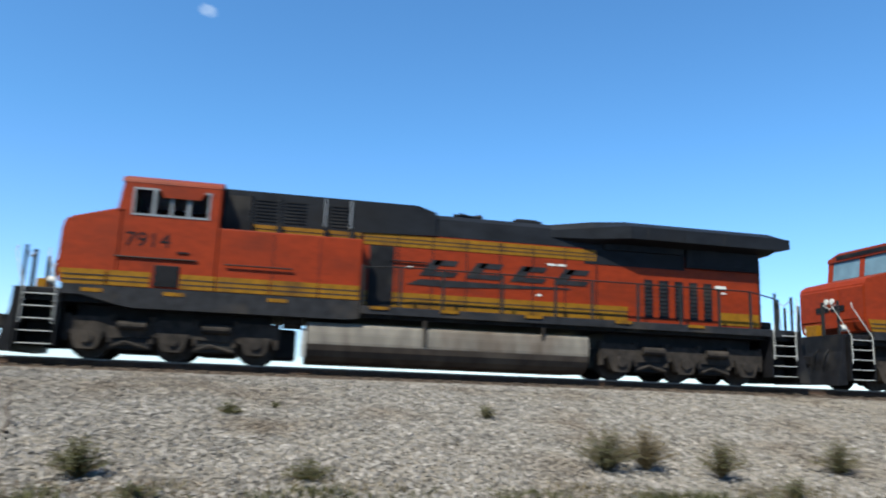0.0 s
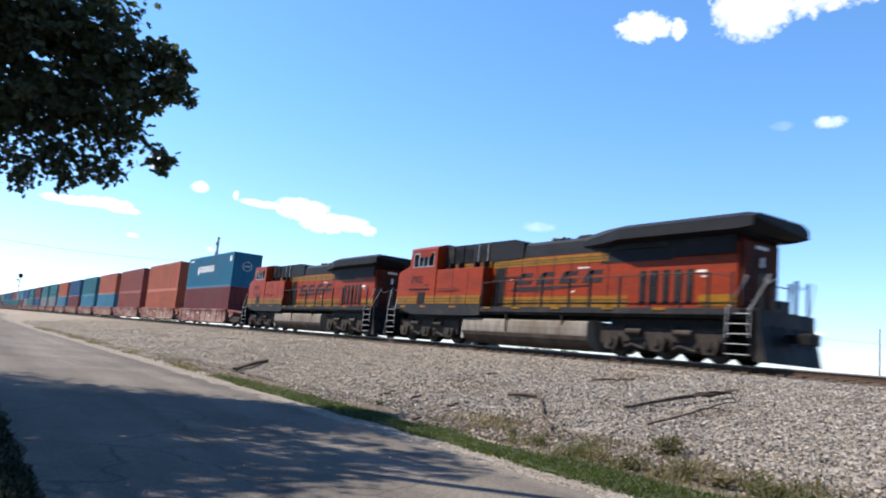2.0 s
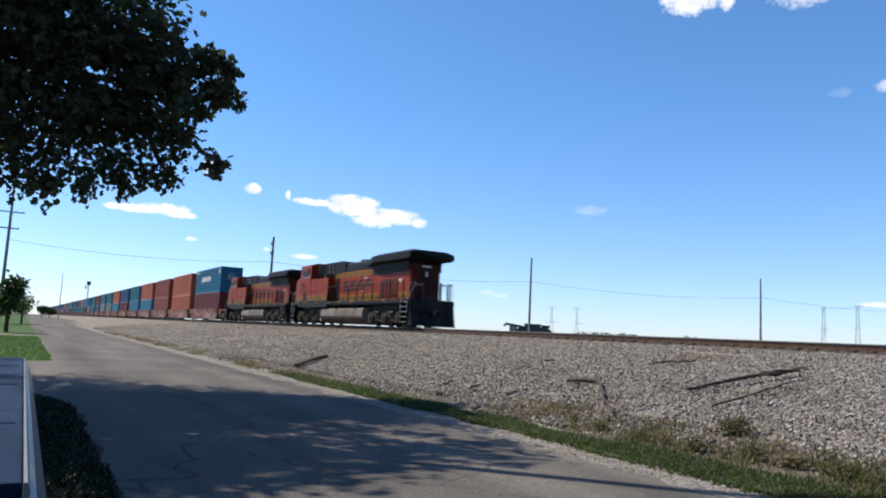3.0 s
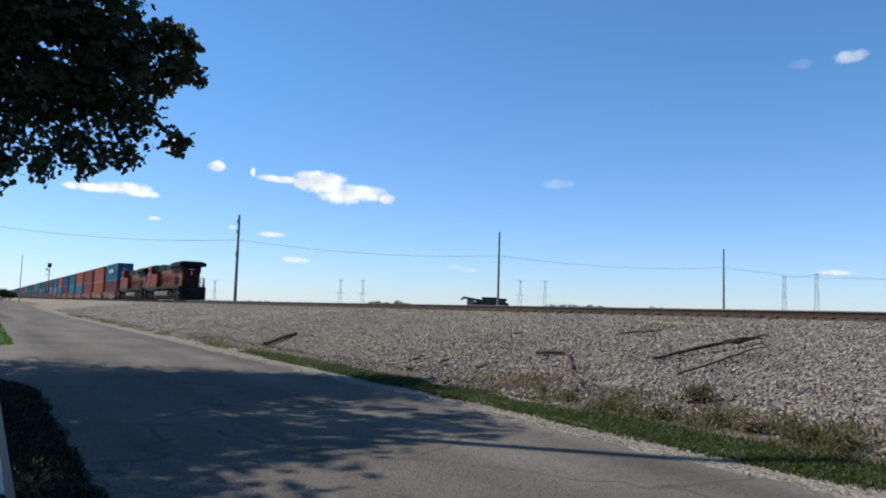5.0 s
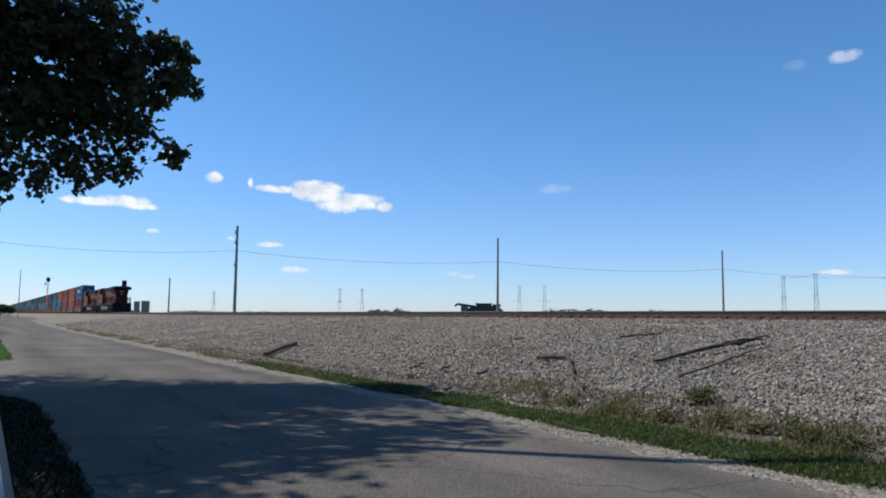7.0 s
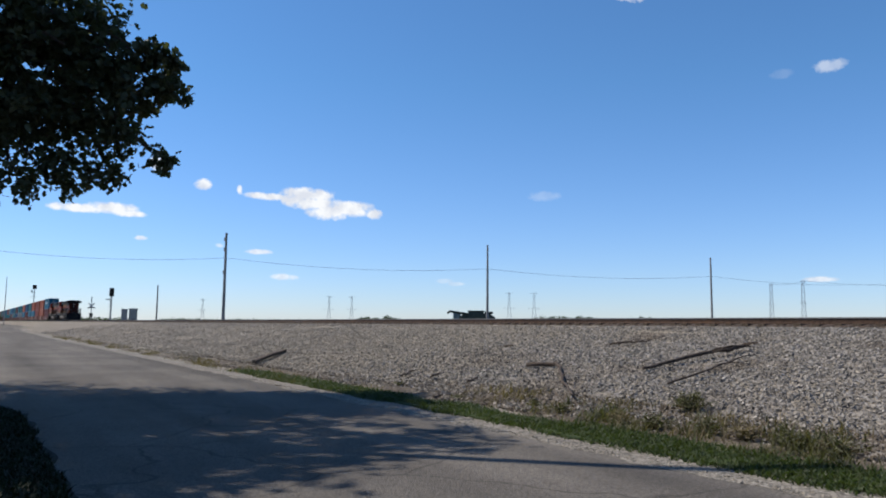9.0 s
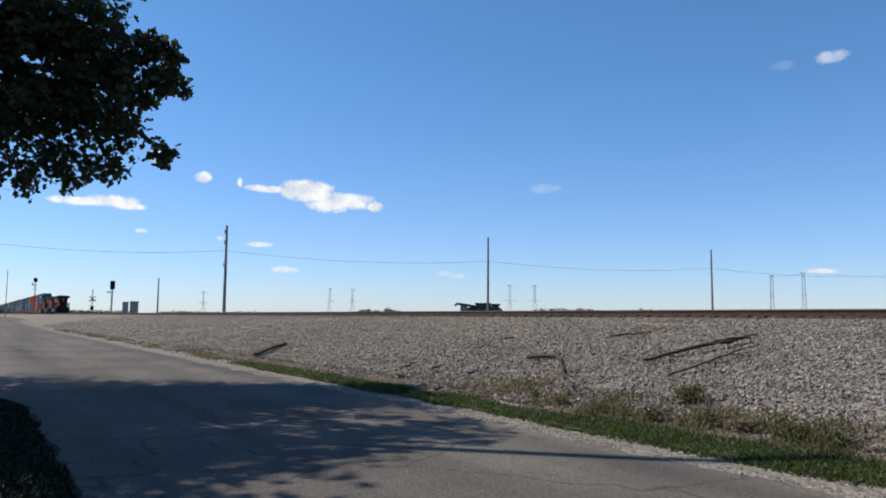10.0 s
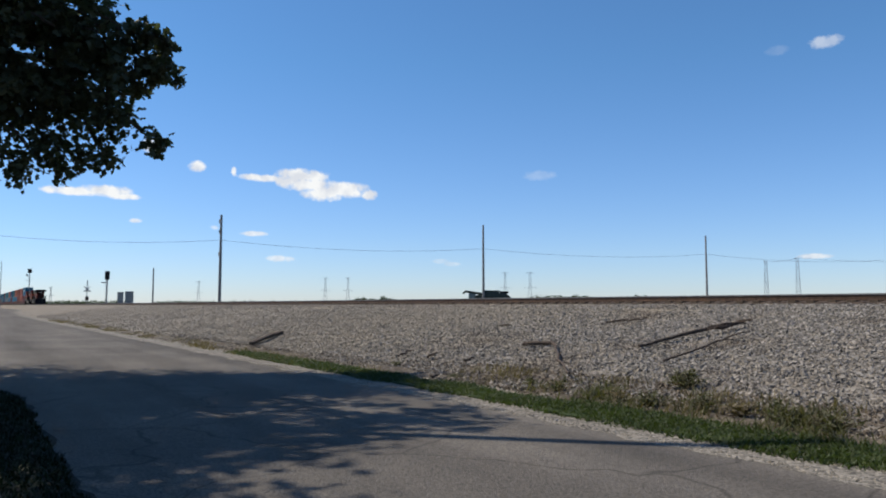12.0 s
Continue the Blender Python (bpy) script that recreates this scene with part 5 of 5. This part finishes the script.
def maple():
    """The broad maple that overhangs the road; unseen lobes are added to shade the ground."""
    rng = random.Random(4)
    bx0, by0 = -18.5, -2.6
    t = thing("maple_tree", "broad dark green maple overhanging the road", "tree")
    trunk = tube(bmesh.new(), [(bx0, by0, -0.1), (bx0 + 0.05, by0, 1.2), (bx0 + 0.1, by0 + 0.1, 3.2), (bx0, by0 + 0.2, 6), (bx0 + 0.2, by0, 9.5)], 0.42, 0.16, 12)
    part("trunk", trunk, BARK, t)
    lobes = []
    for az, el, r, s, n in ((79.1, 19.0, 18, 0.55, 330), (78.4, 17.2, 18, 0.46, 250), (80.6, 17.0, 18, 0.8, 620), (78.3, 12.0, 17.6, 0.36, 170), (77.5, 16.4, 17.9, 0.28, 150), (78.0, 18.6, 18, 0.3, 130), (80.9, 13.6, 17.8, 0.5, 300), (81.6, 11.0, 18, 0.5, 260),
                            (83.0, 15.5, 18.4, 1.2, 1100), (84.0, 10.0, 18, 0.5, 260), (83.6, 19.4, 18.6, 1.0, 900), (86.0, 10.2, 18, 0.6, 330), (88.1, 9.4, 17.8, 0.6, 300), (90.0, 8.8, 17.6, 0.58, 270), (86.0, 13.6, 18.6, 1.2, 1000),
                            (88.8, 13.0, 18.5, 1.2, 900), (91.8, 11.5, 18, 1.1, 800), (86.7, 18.3, 19, 1.7, 2100), (90.5, 17.5, 19, 1.9, 2300), (87.2, 23.5, 19.6, 1.8, 2200), (91, 24, 20, 2.2, 2600), (94, 14, 18.5, 1.9, 1800), (95, 21, 19, 2.3, 2400)):
        x, y = polar(az + (0.3 if az < 82 else 0.1), r * math.cos(radians(el)))
        lobes.append(((x, y, EYE + r * math.sin(radians(el))), (s * 1.05, s, s * 0.9), n))
    seen = list(lobes)
    lobes = []
    for k in range(54):
        d = Vector((rng.gauss(0, 1), rng.gauss(0, 1), rng.gauss(0, 1))).normalized() * rng.uniform(0.45, 1)
        c = (bx0 - 1.6 + d.x * 6.4, by0 - 2.4 + d.y * 4.4, 9.0 + d.z * 3.7)
        lobes.append((c, (1.7, 1.7, 1.4), 560))
    # lobes from here on are out of view, added to throw shade
    for k in range(10):
        c = (-13.0 + rng.uniform(-2.4, 2.2), -5.2 + rng.uniform(-2.0, 1.6), 8.0 + rng.uniform(-2, 2.2))
        lobes.append((c, (1.6, 1.6, 1.3), 560))
    # high unseen lobes, set where their shadows land on the road
    for i in range(5):
        for j in range(5):
            c = (-20.6 + i * 1.42 + rng.uniform(-0.4, 0.4), -5.9 + j * 1.15 + rng.uniform(-0.4, 0.4), 11.9 + rng.uniform(-0.5, 0.6))
            lobes.append((c, (1.25, 1.25, 0.9), 400))
    for k in range(12):
        c = (-17.8 + k * 0.4 + rng.uniform(-0.3, 0.3), -3.9 + rng.uniform(-0.6, 0.8), 11.5 + rng.uniform(-0.4, 0.5))
        lobes.append((c, (1.15, 1.0, 0.8), 360))
    for k in range(13):
        c = (-15.2 + k * 0.48 + rng.uniform(-0.3, 0.3), -4.2 + rng.uniform(-1.0, 0.5), 10.2 + rng.uniform(-0.5, 0.6))
        lobes.append((c, (1.2, 1.0, 0.9), 330))
    # unseen lobes drawn out to shade the pickup and the near grass
    for k in range(14):
        c = (-12.6 + k * 0.52 + rng.uniform(-0.6, 0.6), -5.6 + rng.uniform(-1.1, 0.7), 8.0 + rng.uniform(-0.8, 0.9))
        lobes.append((c, (1.4, 1.3, 1.1), 430))
    v, f = leaves(rng, lobes, 0.22, True, 0.02, 1.5)
    for part_of, size, gap, fine in (([q for q in seen if q[0][2] < 5.7], 0.165, 0.02, 2.9), ([q for q in seen if q[0][2] >= 5.7], 0.18, -0.1, 2.6)):
        v2, f2 = leaves(rng, [(c, r, int(n * 1.5)) for c, r, n in part_of], size, True, gap, fine)
        o = len(v)
        v += v2
        f += [tuple(i + o for i in q) for q in f2]
    lobes += seen
    crown = soup("crown", v, f, LEAF, t)
    tagged(crown, kind="stuff")
    for (c, r, n) in lobes:
        h = 3.2 + 0.45 * max(0, c[2] - 4.5)
        a = Vector((bx0 + 0.1, by0 + 0.1, min(h, 9.0)))
        b = Vector(c)
        if n < 1000 and b.z > 3.5 and (c, r, n) in seen:   # outer sprays hang from the limb above them
            a = Vector((-18.3, -1.0, 7.6)).lerp(b, 0.3)
        m1 = a.lerp(b, 0.5) + Vector((rng.uniform(-0.5, 0.5), rng.uniform(-0.5, 0.5), 0.5))
        part("limb", tube(bmesh.new(), [a, a.lerp(m1, 0.5) + Vector((0, 0, 0.15)), m1, b], 0.11 if n >= 500 else 0.05, 0.015, 6), BARK, t)
        for j in range(2):
            e = b + Vector((rng.gauss(0, 0.3), rng.gauss(0, 0.3), rng.gauss(0, 0.25))) * r[0]
            part("twig", tube(bmesh.new(), [m1.lerp(b, 0.6), m1.lerp(b, 0.8).lerp(e, 0.5), e], 0.025, 0.008, 4), BARK, t)


maple()


def small_tree(x, y, h, w, seed, label, n=1500, leaf=0.45):
    rng = random.Random(seed)
    t = thing("tree", label, "tree", "far trees", m=pose(x, y, -0.02))
    part("trunk", tube(bmesh.new(), [(0, 0, 0), (0.05, 0, h * 0.35), (0, 0.05, h * 0.7)], h * 0.035, h * 0.015, 7), BARK, t)
    lobes = []
    for k in range(9):
        d = Vector((rng.gauss(0, 1), rng.gauss(0, 1), rng.gauss(0, 1))).normalized() * rng.uniform(0.5, 1)
        lobes.append(((d.x * w * 0.32, d.y * w * 0.32, h * 0.58 + d.z * h * 0.22), (w * 0.26, w * 0.26, h * 0.2), n // 9))
        part("limb", tube(bmesh.new(), [(0, 0, h * 0.3), (d.x * w * 0.15, d.y * w * 0.15, h * 0.45), (d.x * w * 0.3, d.y * w * 0.3, h * 0.58 + d.z * h * 0.2)], h * 0.012, h * 0.004, 5), BARK, t)
    v, f = leaves(rng, lobes, leaf, False)
    tagged(soup("crown", v, f, FAR_LEAF, t), kind="stuff")


for i, (az, r, el, w) in enumerate(((90.95, 64, 3.0, 2.6), (90.1, 118, 1.45, 5.0), (90.9, 112, 1.9, 6.0), (91.9, 105, 2.2, 6.0), (88.95, 330, 0.75, 5.0), (88.5, 360, 0.6, 7.0))):
    x, y = polar(az, r)
    small_tree(x, y, EYE + r * math.tan(radians(el)), w, 40 + i, "rounded green tree beside the lawn" if r < 200 else "small dark tree far down the road", 1400, 0.3 if r < 200 else 0.6)
for i, (az, el, w) in enumerate(((63.5, 0.62, 10), (63.0, 0.72, 8), (62.2, 0.66, 8), (61.5, 0.84, 11), (60.8, 0.72, 10), (60.0, 0.5, 9), (49.6, 0.95, 12), (48.7, 0.85, 9), (48.0, 0.98, 14), (47.2, 0.9, 12), (46.5, 0.94, 11), (45.8, 0.85, 12), (45.1, 0.8, 10), (42.6, 0.9, 9), (41.9, 0.9, 10), (41.2, 0.85, 8))):
    x, y = polar(az, 620)
    small_tree(x, y, EYE + 620 * math.tan(radians(el)), w * 1.2, 60 + i, "distant dark green tree on the skyline", 500, 1.3)
rng_w = random.Random(9)
v, f = leaves(rng_w, [((*polar(a, 900), 3.4), (16, 14, 3.4), 420) for a in np.arange(66.5, 78, 1.0)] + [((*polar(a, 1100), 3.6), (18, 16, 4.4), 420) for a in np.arange(80.5, 88, 0.8)], 2.2, False)
tagged(soup("far_woods", v, f, FAR_LEAF), "low dark line of woods on the horizon", "woods", kind="stuff")


# ---- the combine harvester that works the field beyond the track ----
def combine():
    c = thing("combine_harvester", "dark green combine harvester with its unloading auger out", "combine harvester")
    G = mat("combine_green", (0.040, 0.050, 0.043), 0.5, vary=0.25, scale=2)
    body = prism(bmesh.new(), [(-2.9, 1.2), (-2.9, 3.1), (-1.9, 3.7), (2.3, 3.7), (3.3, 3.0), (3.3, 1.4), (2.2, 1.0), (-2.0, 0.9)], -1.5, 1.5)
    part("body", body, G, c)
    part("grain_tank", prism(bmesh.new(), [(-1.3, 3.7), (-1.5, 4.15), (1.5, 4.15), (1.3, 3.7)], -1.4, 1.4), G, c)
    part("cab", box(-4.0, -2.7, -0.9, 0.9, 1.9, 3.7, bevel=0.12), SCREEN, c, "glazed operator cab")
    part("engine_deck", box(1.5, 2.9, -1.0, 1.0, 3.6, 4.0, bevel=0.05), BLACK, c)
    part("unloading_auger", tube(bmesh.new(), [(-1.2, -1.4, 3.5), (-4.5, -2.6, 3.95), (-4.9, -2.75, 3.6)], 0.2, n=8), G, c)
    part("header", prism(bmesh.new(), [(-5.4, 0.3), (-5.4, 1.0), (-4.4, 1.3), (-4.4, 0.3)], -3.2, 3.2), G, c)
    part("feeder", prism(bmesh.new(), [(-4.5, 0.5), (-4.5, 1.1), (-2.5, 1.9), (-2.5, 1.1)], -0.7, 0.7), G, c)
    for x, r in ((-2.3, 0.9), (2.3, 0.65)):
        for s in (-1, 1):
            part("wheel", disc(bmesh.new(), x, s * 1.3, s * 1.75, r, r, 20), BLACK, c)
    part("rear_chute", prism(bmesh.new(), [(3.3, 1.6), (3.3, 2.8), (4.1, 2.2), (4.1, 1.4)], -1.0, 1.0), G, c)
    part("beacon", tube(bmesh.new(), [(-3.2, -0.6, 3.7), (-3.2, -0.6, 4.0)], 0.08, n=6), LAMP, c)
    return c


COMBINE = combine()


# ---- the pickup truck that stands beside the camera ----
def pickup():
    p = thing("pickup_truck", "light blue-grey pickup truck with a covered bed, parked by the road", "pickup truck")
    P = mat("pickup_paint", (0.03, 0.038, 0.05), 0.45, 0.0, vary=0.2, scale=2, coat=0.25)
    COVER = mat("bed_cover_vinyl", (0.012, 0.023, 0.048), 0.5, spec=0.06, vary=0.5, scale=7, bump=0.5, bump_scale=7, stretch=(0.6, 2.5, 1))
    side = loft(bmesh.new(), [(0.014, 1.334), (0.028, 1.33), (0.042, 1.30), (0.055, 1.22), (0.062, 1.0), (0.055, 0.75), (0.0, 0.5), (-0.06, 0.5), (-0.06, 1.334)], -2.86, -0.75)
    part("bed_side", side, P, p)
    far = loft(bmesh.new(), [(-1.86, 1.33), (-1.89, 1.28), (-1.9, 0.75), (-1.86, 0.5), (-1.8, 0.5), (-1.8, 1.33)], -2.86, -0.75)
    part("bed_side", far, P, p)
    part("bed_rail_trim", loft(bmesh.new(), [(0.015, 1.335), (0.020, 1.335), (0.021, 1.345), (0.018, 1.353), (0.015, 1.353)], -2.85, -0.75), GALV, p, "pale trim along the bed rail")
    part("bed_floor", box(-2.84, -0.75, -1.8, -0.06, 0.55, 0.62), BLACK, p)
    part("tailgate", box(-2.90, -2.85, -1.84, -0.01, 0.55, 1.33, bevel=0.012), P, p)
    cv = bmesh.new()
    bx(cv, -2.86, -0.76, -1.83, 0.014, 1.336, 1.352, bevel=0.004)
    cover = part("bed_cover", cv, COVER, p, "ribbed bed cover, streaky dark blue")
    for k in range(3):
        x = -2.4 + k * 0.62
        part("cover_bow", tube(bmesh.new(), [(x, -1.8, 1.349), (x, -0.9, 1.351), (x, 0.005, 1.349)], 0.0055, n=5), COVER, cover)
    part("bumper", box(-3.08, -2.9, -1.8, -0.05, 0.45, 0.62, bevel=0.03), GALV, p)
    part("cab", prism(bmesh.new(), [(-0.75, 0.5), (-0.75, 1.3), (-0.6, 1.82), (1.0, 1.82), (1.7, 1.25), (3.1, 1.15), (3.2, 0.5)], -1.84, -0.09), P, p)
    part("side_glass", prism(bmesh.new(), [(-0.6, 1.25), (-0.5, 1.72), (0.9, 1.72), (1.4, 1.25)], -0.09, -0.085), SCREEN, p)
    for x in (-2.1, 2.3):
        for ya, yb in ((-0.32, -0.04), (-1.82, -1.56)):
            w = part("wheel", disc(bmesh.new(), x, ya, yb, 0.37, 0.37, 22), BLACK, p)
            part("rim", disc(bmesh.new(), x, yb - 0.02 if yb > -1 else ya - 0.005, yb + 0.006 if yb > -1 else ya + 0.02, 0.37, 0.22, 16), GALV, w)
    for y in (-0.13, -1.82):
        part("tail_light", box(-2.905, -2.87, y, y + 0.11, 0.85, 1.2, bevel=0.01), ORANGE, p, "red tail light")


pickup()


# ---- clouds, far off ----
def cloud_mat():
    m = bpy.data.materials.new("cloud_vapour")
    m.use_nodes = True
    n, l = m.node_tree.nodes, m.node_tree.links
    n.remove(n["Principled BSDF"])
    at = n.new("ShaderNodeAttribute")
    at.attribute_name = "cover"
    tc, nz = n.new("ShaderNodeTexCoord"), n.new("ShaderNodeTexNoise")
    nz.inputs["Scale"].default_value, nz.inputs["Detail"].default_value = 0.03, 8
    l.new(tc.outputs["Object"], nz.inputs["Vector"])
    k = n.new("ShaderNodeMath")
    k.operation = 'MULTIPLY_ADD'
    k.inputs[1].default_value, k.inputs[2].default_value = 0.85, -0.42
    l.new(nz.outputs["Fac"], k.inputs[0])
    add = n.new("ShaderNodeMath")
    add.operation = 'ADD'
    l.new(at.outputs["Fac"], add.inputs[0])
    l.new(k.outputs[0], add.inputs[1])
    rng = n.new("ShaderNodeMapRange")
    rng.inputs["From Min"].default_value, rng.inputs["From Max"].default_value = 0.0, 0.75
    l.new(add.outputs[0], rng.inputs["Value"])
    thick = n.new("ShaderNodeAttribute")
    thick.attribute_name = "veil"
    mul = n.new("ShaderNodeMath")
    mul.operation = 'MULTIPLY'
    l.new(rng.outputs[0], mul.inputs[0])
    l.new(thick.outputs["Fac"], mul.inputs[1])
    n2 = n.new("ShaderNodeTexNoise")
    n2.inputs["Scale"].default_value, n2.inputs["Detail"].default_value = 0.012, 5
    l.new(tc.outputs["Object"], n2.inputs["Vector"])
    shade = n.new("ShaderNodeValToRGB")
    shade.color_ramp.elements[0].position, shade.color_ramp.elements[0].color = 0.38, (0.74, 0.78, 0.86, 1)
    shade.color_ramp.elements[1].position, shade.color_ramp.elements[1].color = 0.56, (0.96, 0.98, 1.0, 1)
    l.new(n2.outputs["Fac"], shade.inputs[0])
    em, tr, mix = n.new("ShaderNodeEmission"), n.new("ShaderNodeBsdfTransparent"), n.new("ShaderNodeMixShader")
    em.inputs["Strength"].default_value = 0.5
    l.new(shade.outputs[0], em.inputs[0])
    l.new(mul.outputs[0], mix.inputs[0])
    l.new(tr.outputs[0], mix.inputs[1])
    l.new(em.outputs[0], mix.inputs[2])
    l.new(mix.outputs[0], n["Material Output"].inputs[0])
    return m


VAPOUR = cloud_mat()
RC = 3500.0


def cloud(puffs, veil, label="small white fair-weather cloud"):
    """A far sheet of vapour; puffs are azimuth, height and half widths in degrees."""
    a0, a1 = min(p[0] - p[2] * 1.6 for p in puffs), max(p[0] + p[2] * 1.6 for p in puffs)
    e0, e1 = min(p[1] - p[3] * 1.7 for p in puffs), max(p[1] + p[3] * 1.7 for p in puffs)
    step = max(0.035, (a1 - a0) / 140)
    na, ne = int((a1 - a0) / step) + 2, int((e1 - e0) / step) + 2
    v, dens = [], []
    for i in range(na):
        for j in range(ne):
            a, e = a0 + (a1 - a0) * i / (na - 1), e0 + (e1 - e0) * j / (ne - 1)
            v.append((-math.sin(radians(a)) * math.cos(radians(e)) * RC, math.cos(radians(a)) * math.cos(radians(e)) * RC, EYE + math.sin(radians(e)) * RC))
            d = -1.0
            for pa, pe, ra, re in puffs:
                q = ((a - pa) / ra) ** 2 + ((e - pe) / re) ** 2
                d = max(d, 1 - q if q < 4 else -1.0)
            d += 0.30 * noise.noise((a * 1.6, e * 2.2, 1.0)) + 0.22 * noise.noise((a * 4.2, e * 5.0, 2.0))
            edge = min(i, na - 1 - i, j, ne - 1 - j)
            dens.append(d if edge > 1 else -1.0)
    f = [(i * ne + j, i * ne + j + 1, i * ne + ne + j + 1, i * ne + ne + j) for i in range(na - 1) for j in range(ne - 1)]
    ob = soup("cloud", v, f, VAPOUR)
    for key, val in (("cover", dens), ("veil", [veil] * len(v))):
        ob.data.attributes.new(key, 'FLOAT', 'POINT').data.foreach_set("value", val)
    ob.visible_shadow = False
    tagged(ob, label, "cloud", "clouds", kind="structure")


cloud([(67.98, 9.94, 2.0, 0.65), (68.98, 9.55, 0.99, 0.64), (66.97, 9.91, 1.44, 0.58), (66.08, 8.7, 1.95, 0.7), (64.48, 8.96, 2.18, 0.7), (62.57, 8.63, 0.71, 0.47), (70.6, 9.66, 1.5, 0.34), (67.2, 9.3, 2.1, 0.62), (71.4, 9.72, 1.4, 0.28), (72.88, 10.05, 0.24, 0.42)], 1.0, "long white fair-weather cloud with a ragged tail")
cloud([(75.58, 10.29, 0.7, 0.46)], 0.95)
cloud([(83.79, 7.99, 2.3, 0.36), (81.62, 8.14, 1.95, 0.46), (80.57, 7.81, 1.4, 0.28)], 1.0, "flat white cloud low in the sky")
cloud([(33.92, 26.52, 3.2, 2.9), (29.72, 28.24, 5.4, 3.2), (25.94, 28.21, 2.9, 2.6), (31.29, 31.36, 7.2, 3.0)], 1.0, "large bright white cumulus cloud")
cloud([(41.86, 25.18, 2.4, 1.15), (39.27, 24.98, 0.7, 0.85)], 0.95)
for pf, veil in (((79.69, 6.11, 0.5, 0.2), 0.8), ((71.29, 5.44, 1.2, 0.22), 0.8), ((69.37, 3.58, 1.1, 0.27), 0.7), ((56.92, 3.46, 0.7, 0.22), 0.3), ((56.03, 3.24, 0.8, 0.18), 0.35), ((29.79, 3.46, 1.3, 0.22), 0.8),
                 ((28.5, 18.05, 1.2, 0.5), 0.45), ((31.66, 17.92, 0.9, 0.4), 0.09), ((49.13, 10.09, 1.4, 0.45), 0.18), ((74.18, 5.82, 0.35, 0.2), 0.5), ((78.9, 11.57, 0.65, 0.55), 0.95), ((20.19, 29.8, 2.1, 0.7), 0.8), ((7.98, 26.6, 0.8, 0.5), 0.2), ((13.88, 26.6, 0.8, 0.45), 0.06)):
    cloud([pf], veil)


def motions():
    for ob, x, y, z in MOVING:
        walk(ob, [(t, pose(x - SPEED * t, y, z)) for t in range(13)])
    rows = []
    for t, az in ((0, 52.6), (1.5, 52.9), (3, 53.3), (5, 54.2), (6.5, 54.65), (8, 54.6), (9.5, 54.25), (10.5, 53.6), (12, 52.95)):
        x, y = polar(az, 128)
        rows.append((t, pose(x, y, -0.02, 0, 0, 54)))
    walk(COMBINE, rows)


motions()
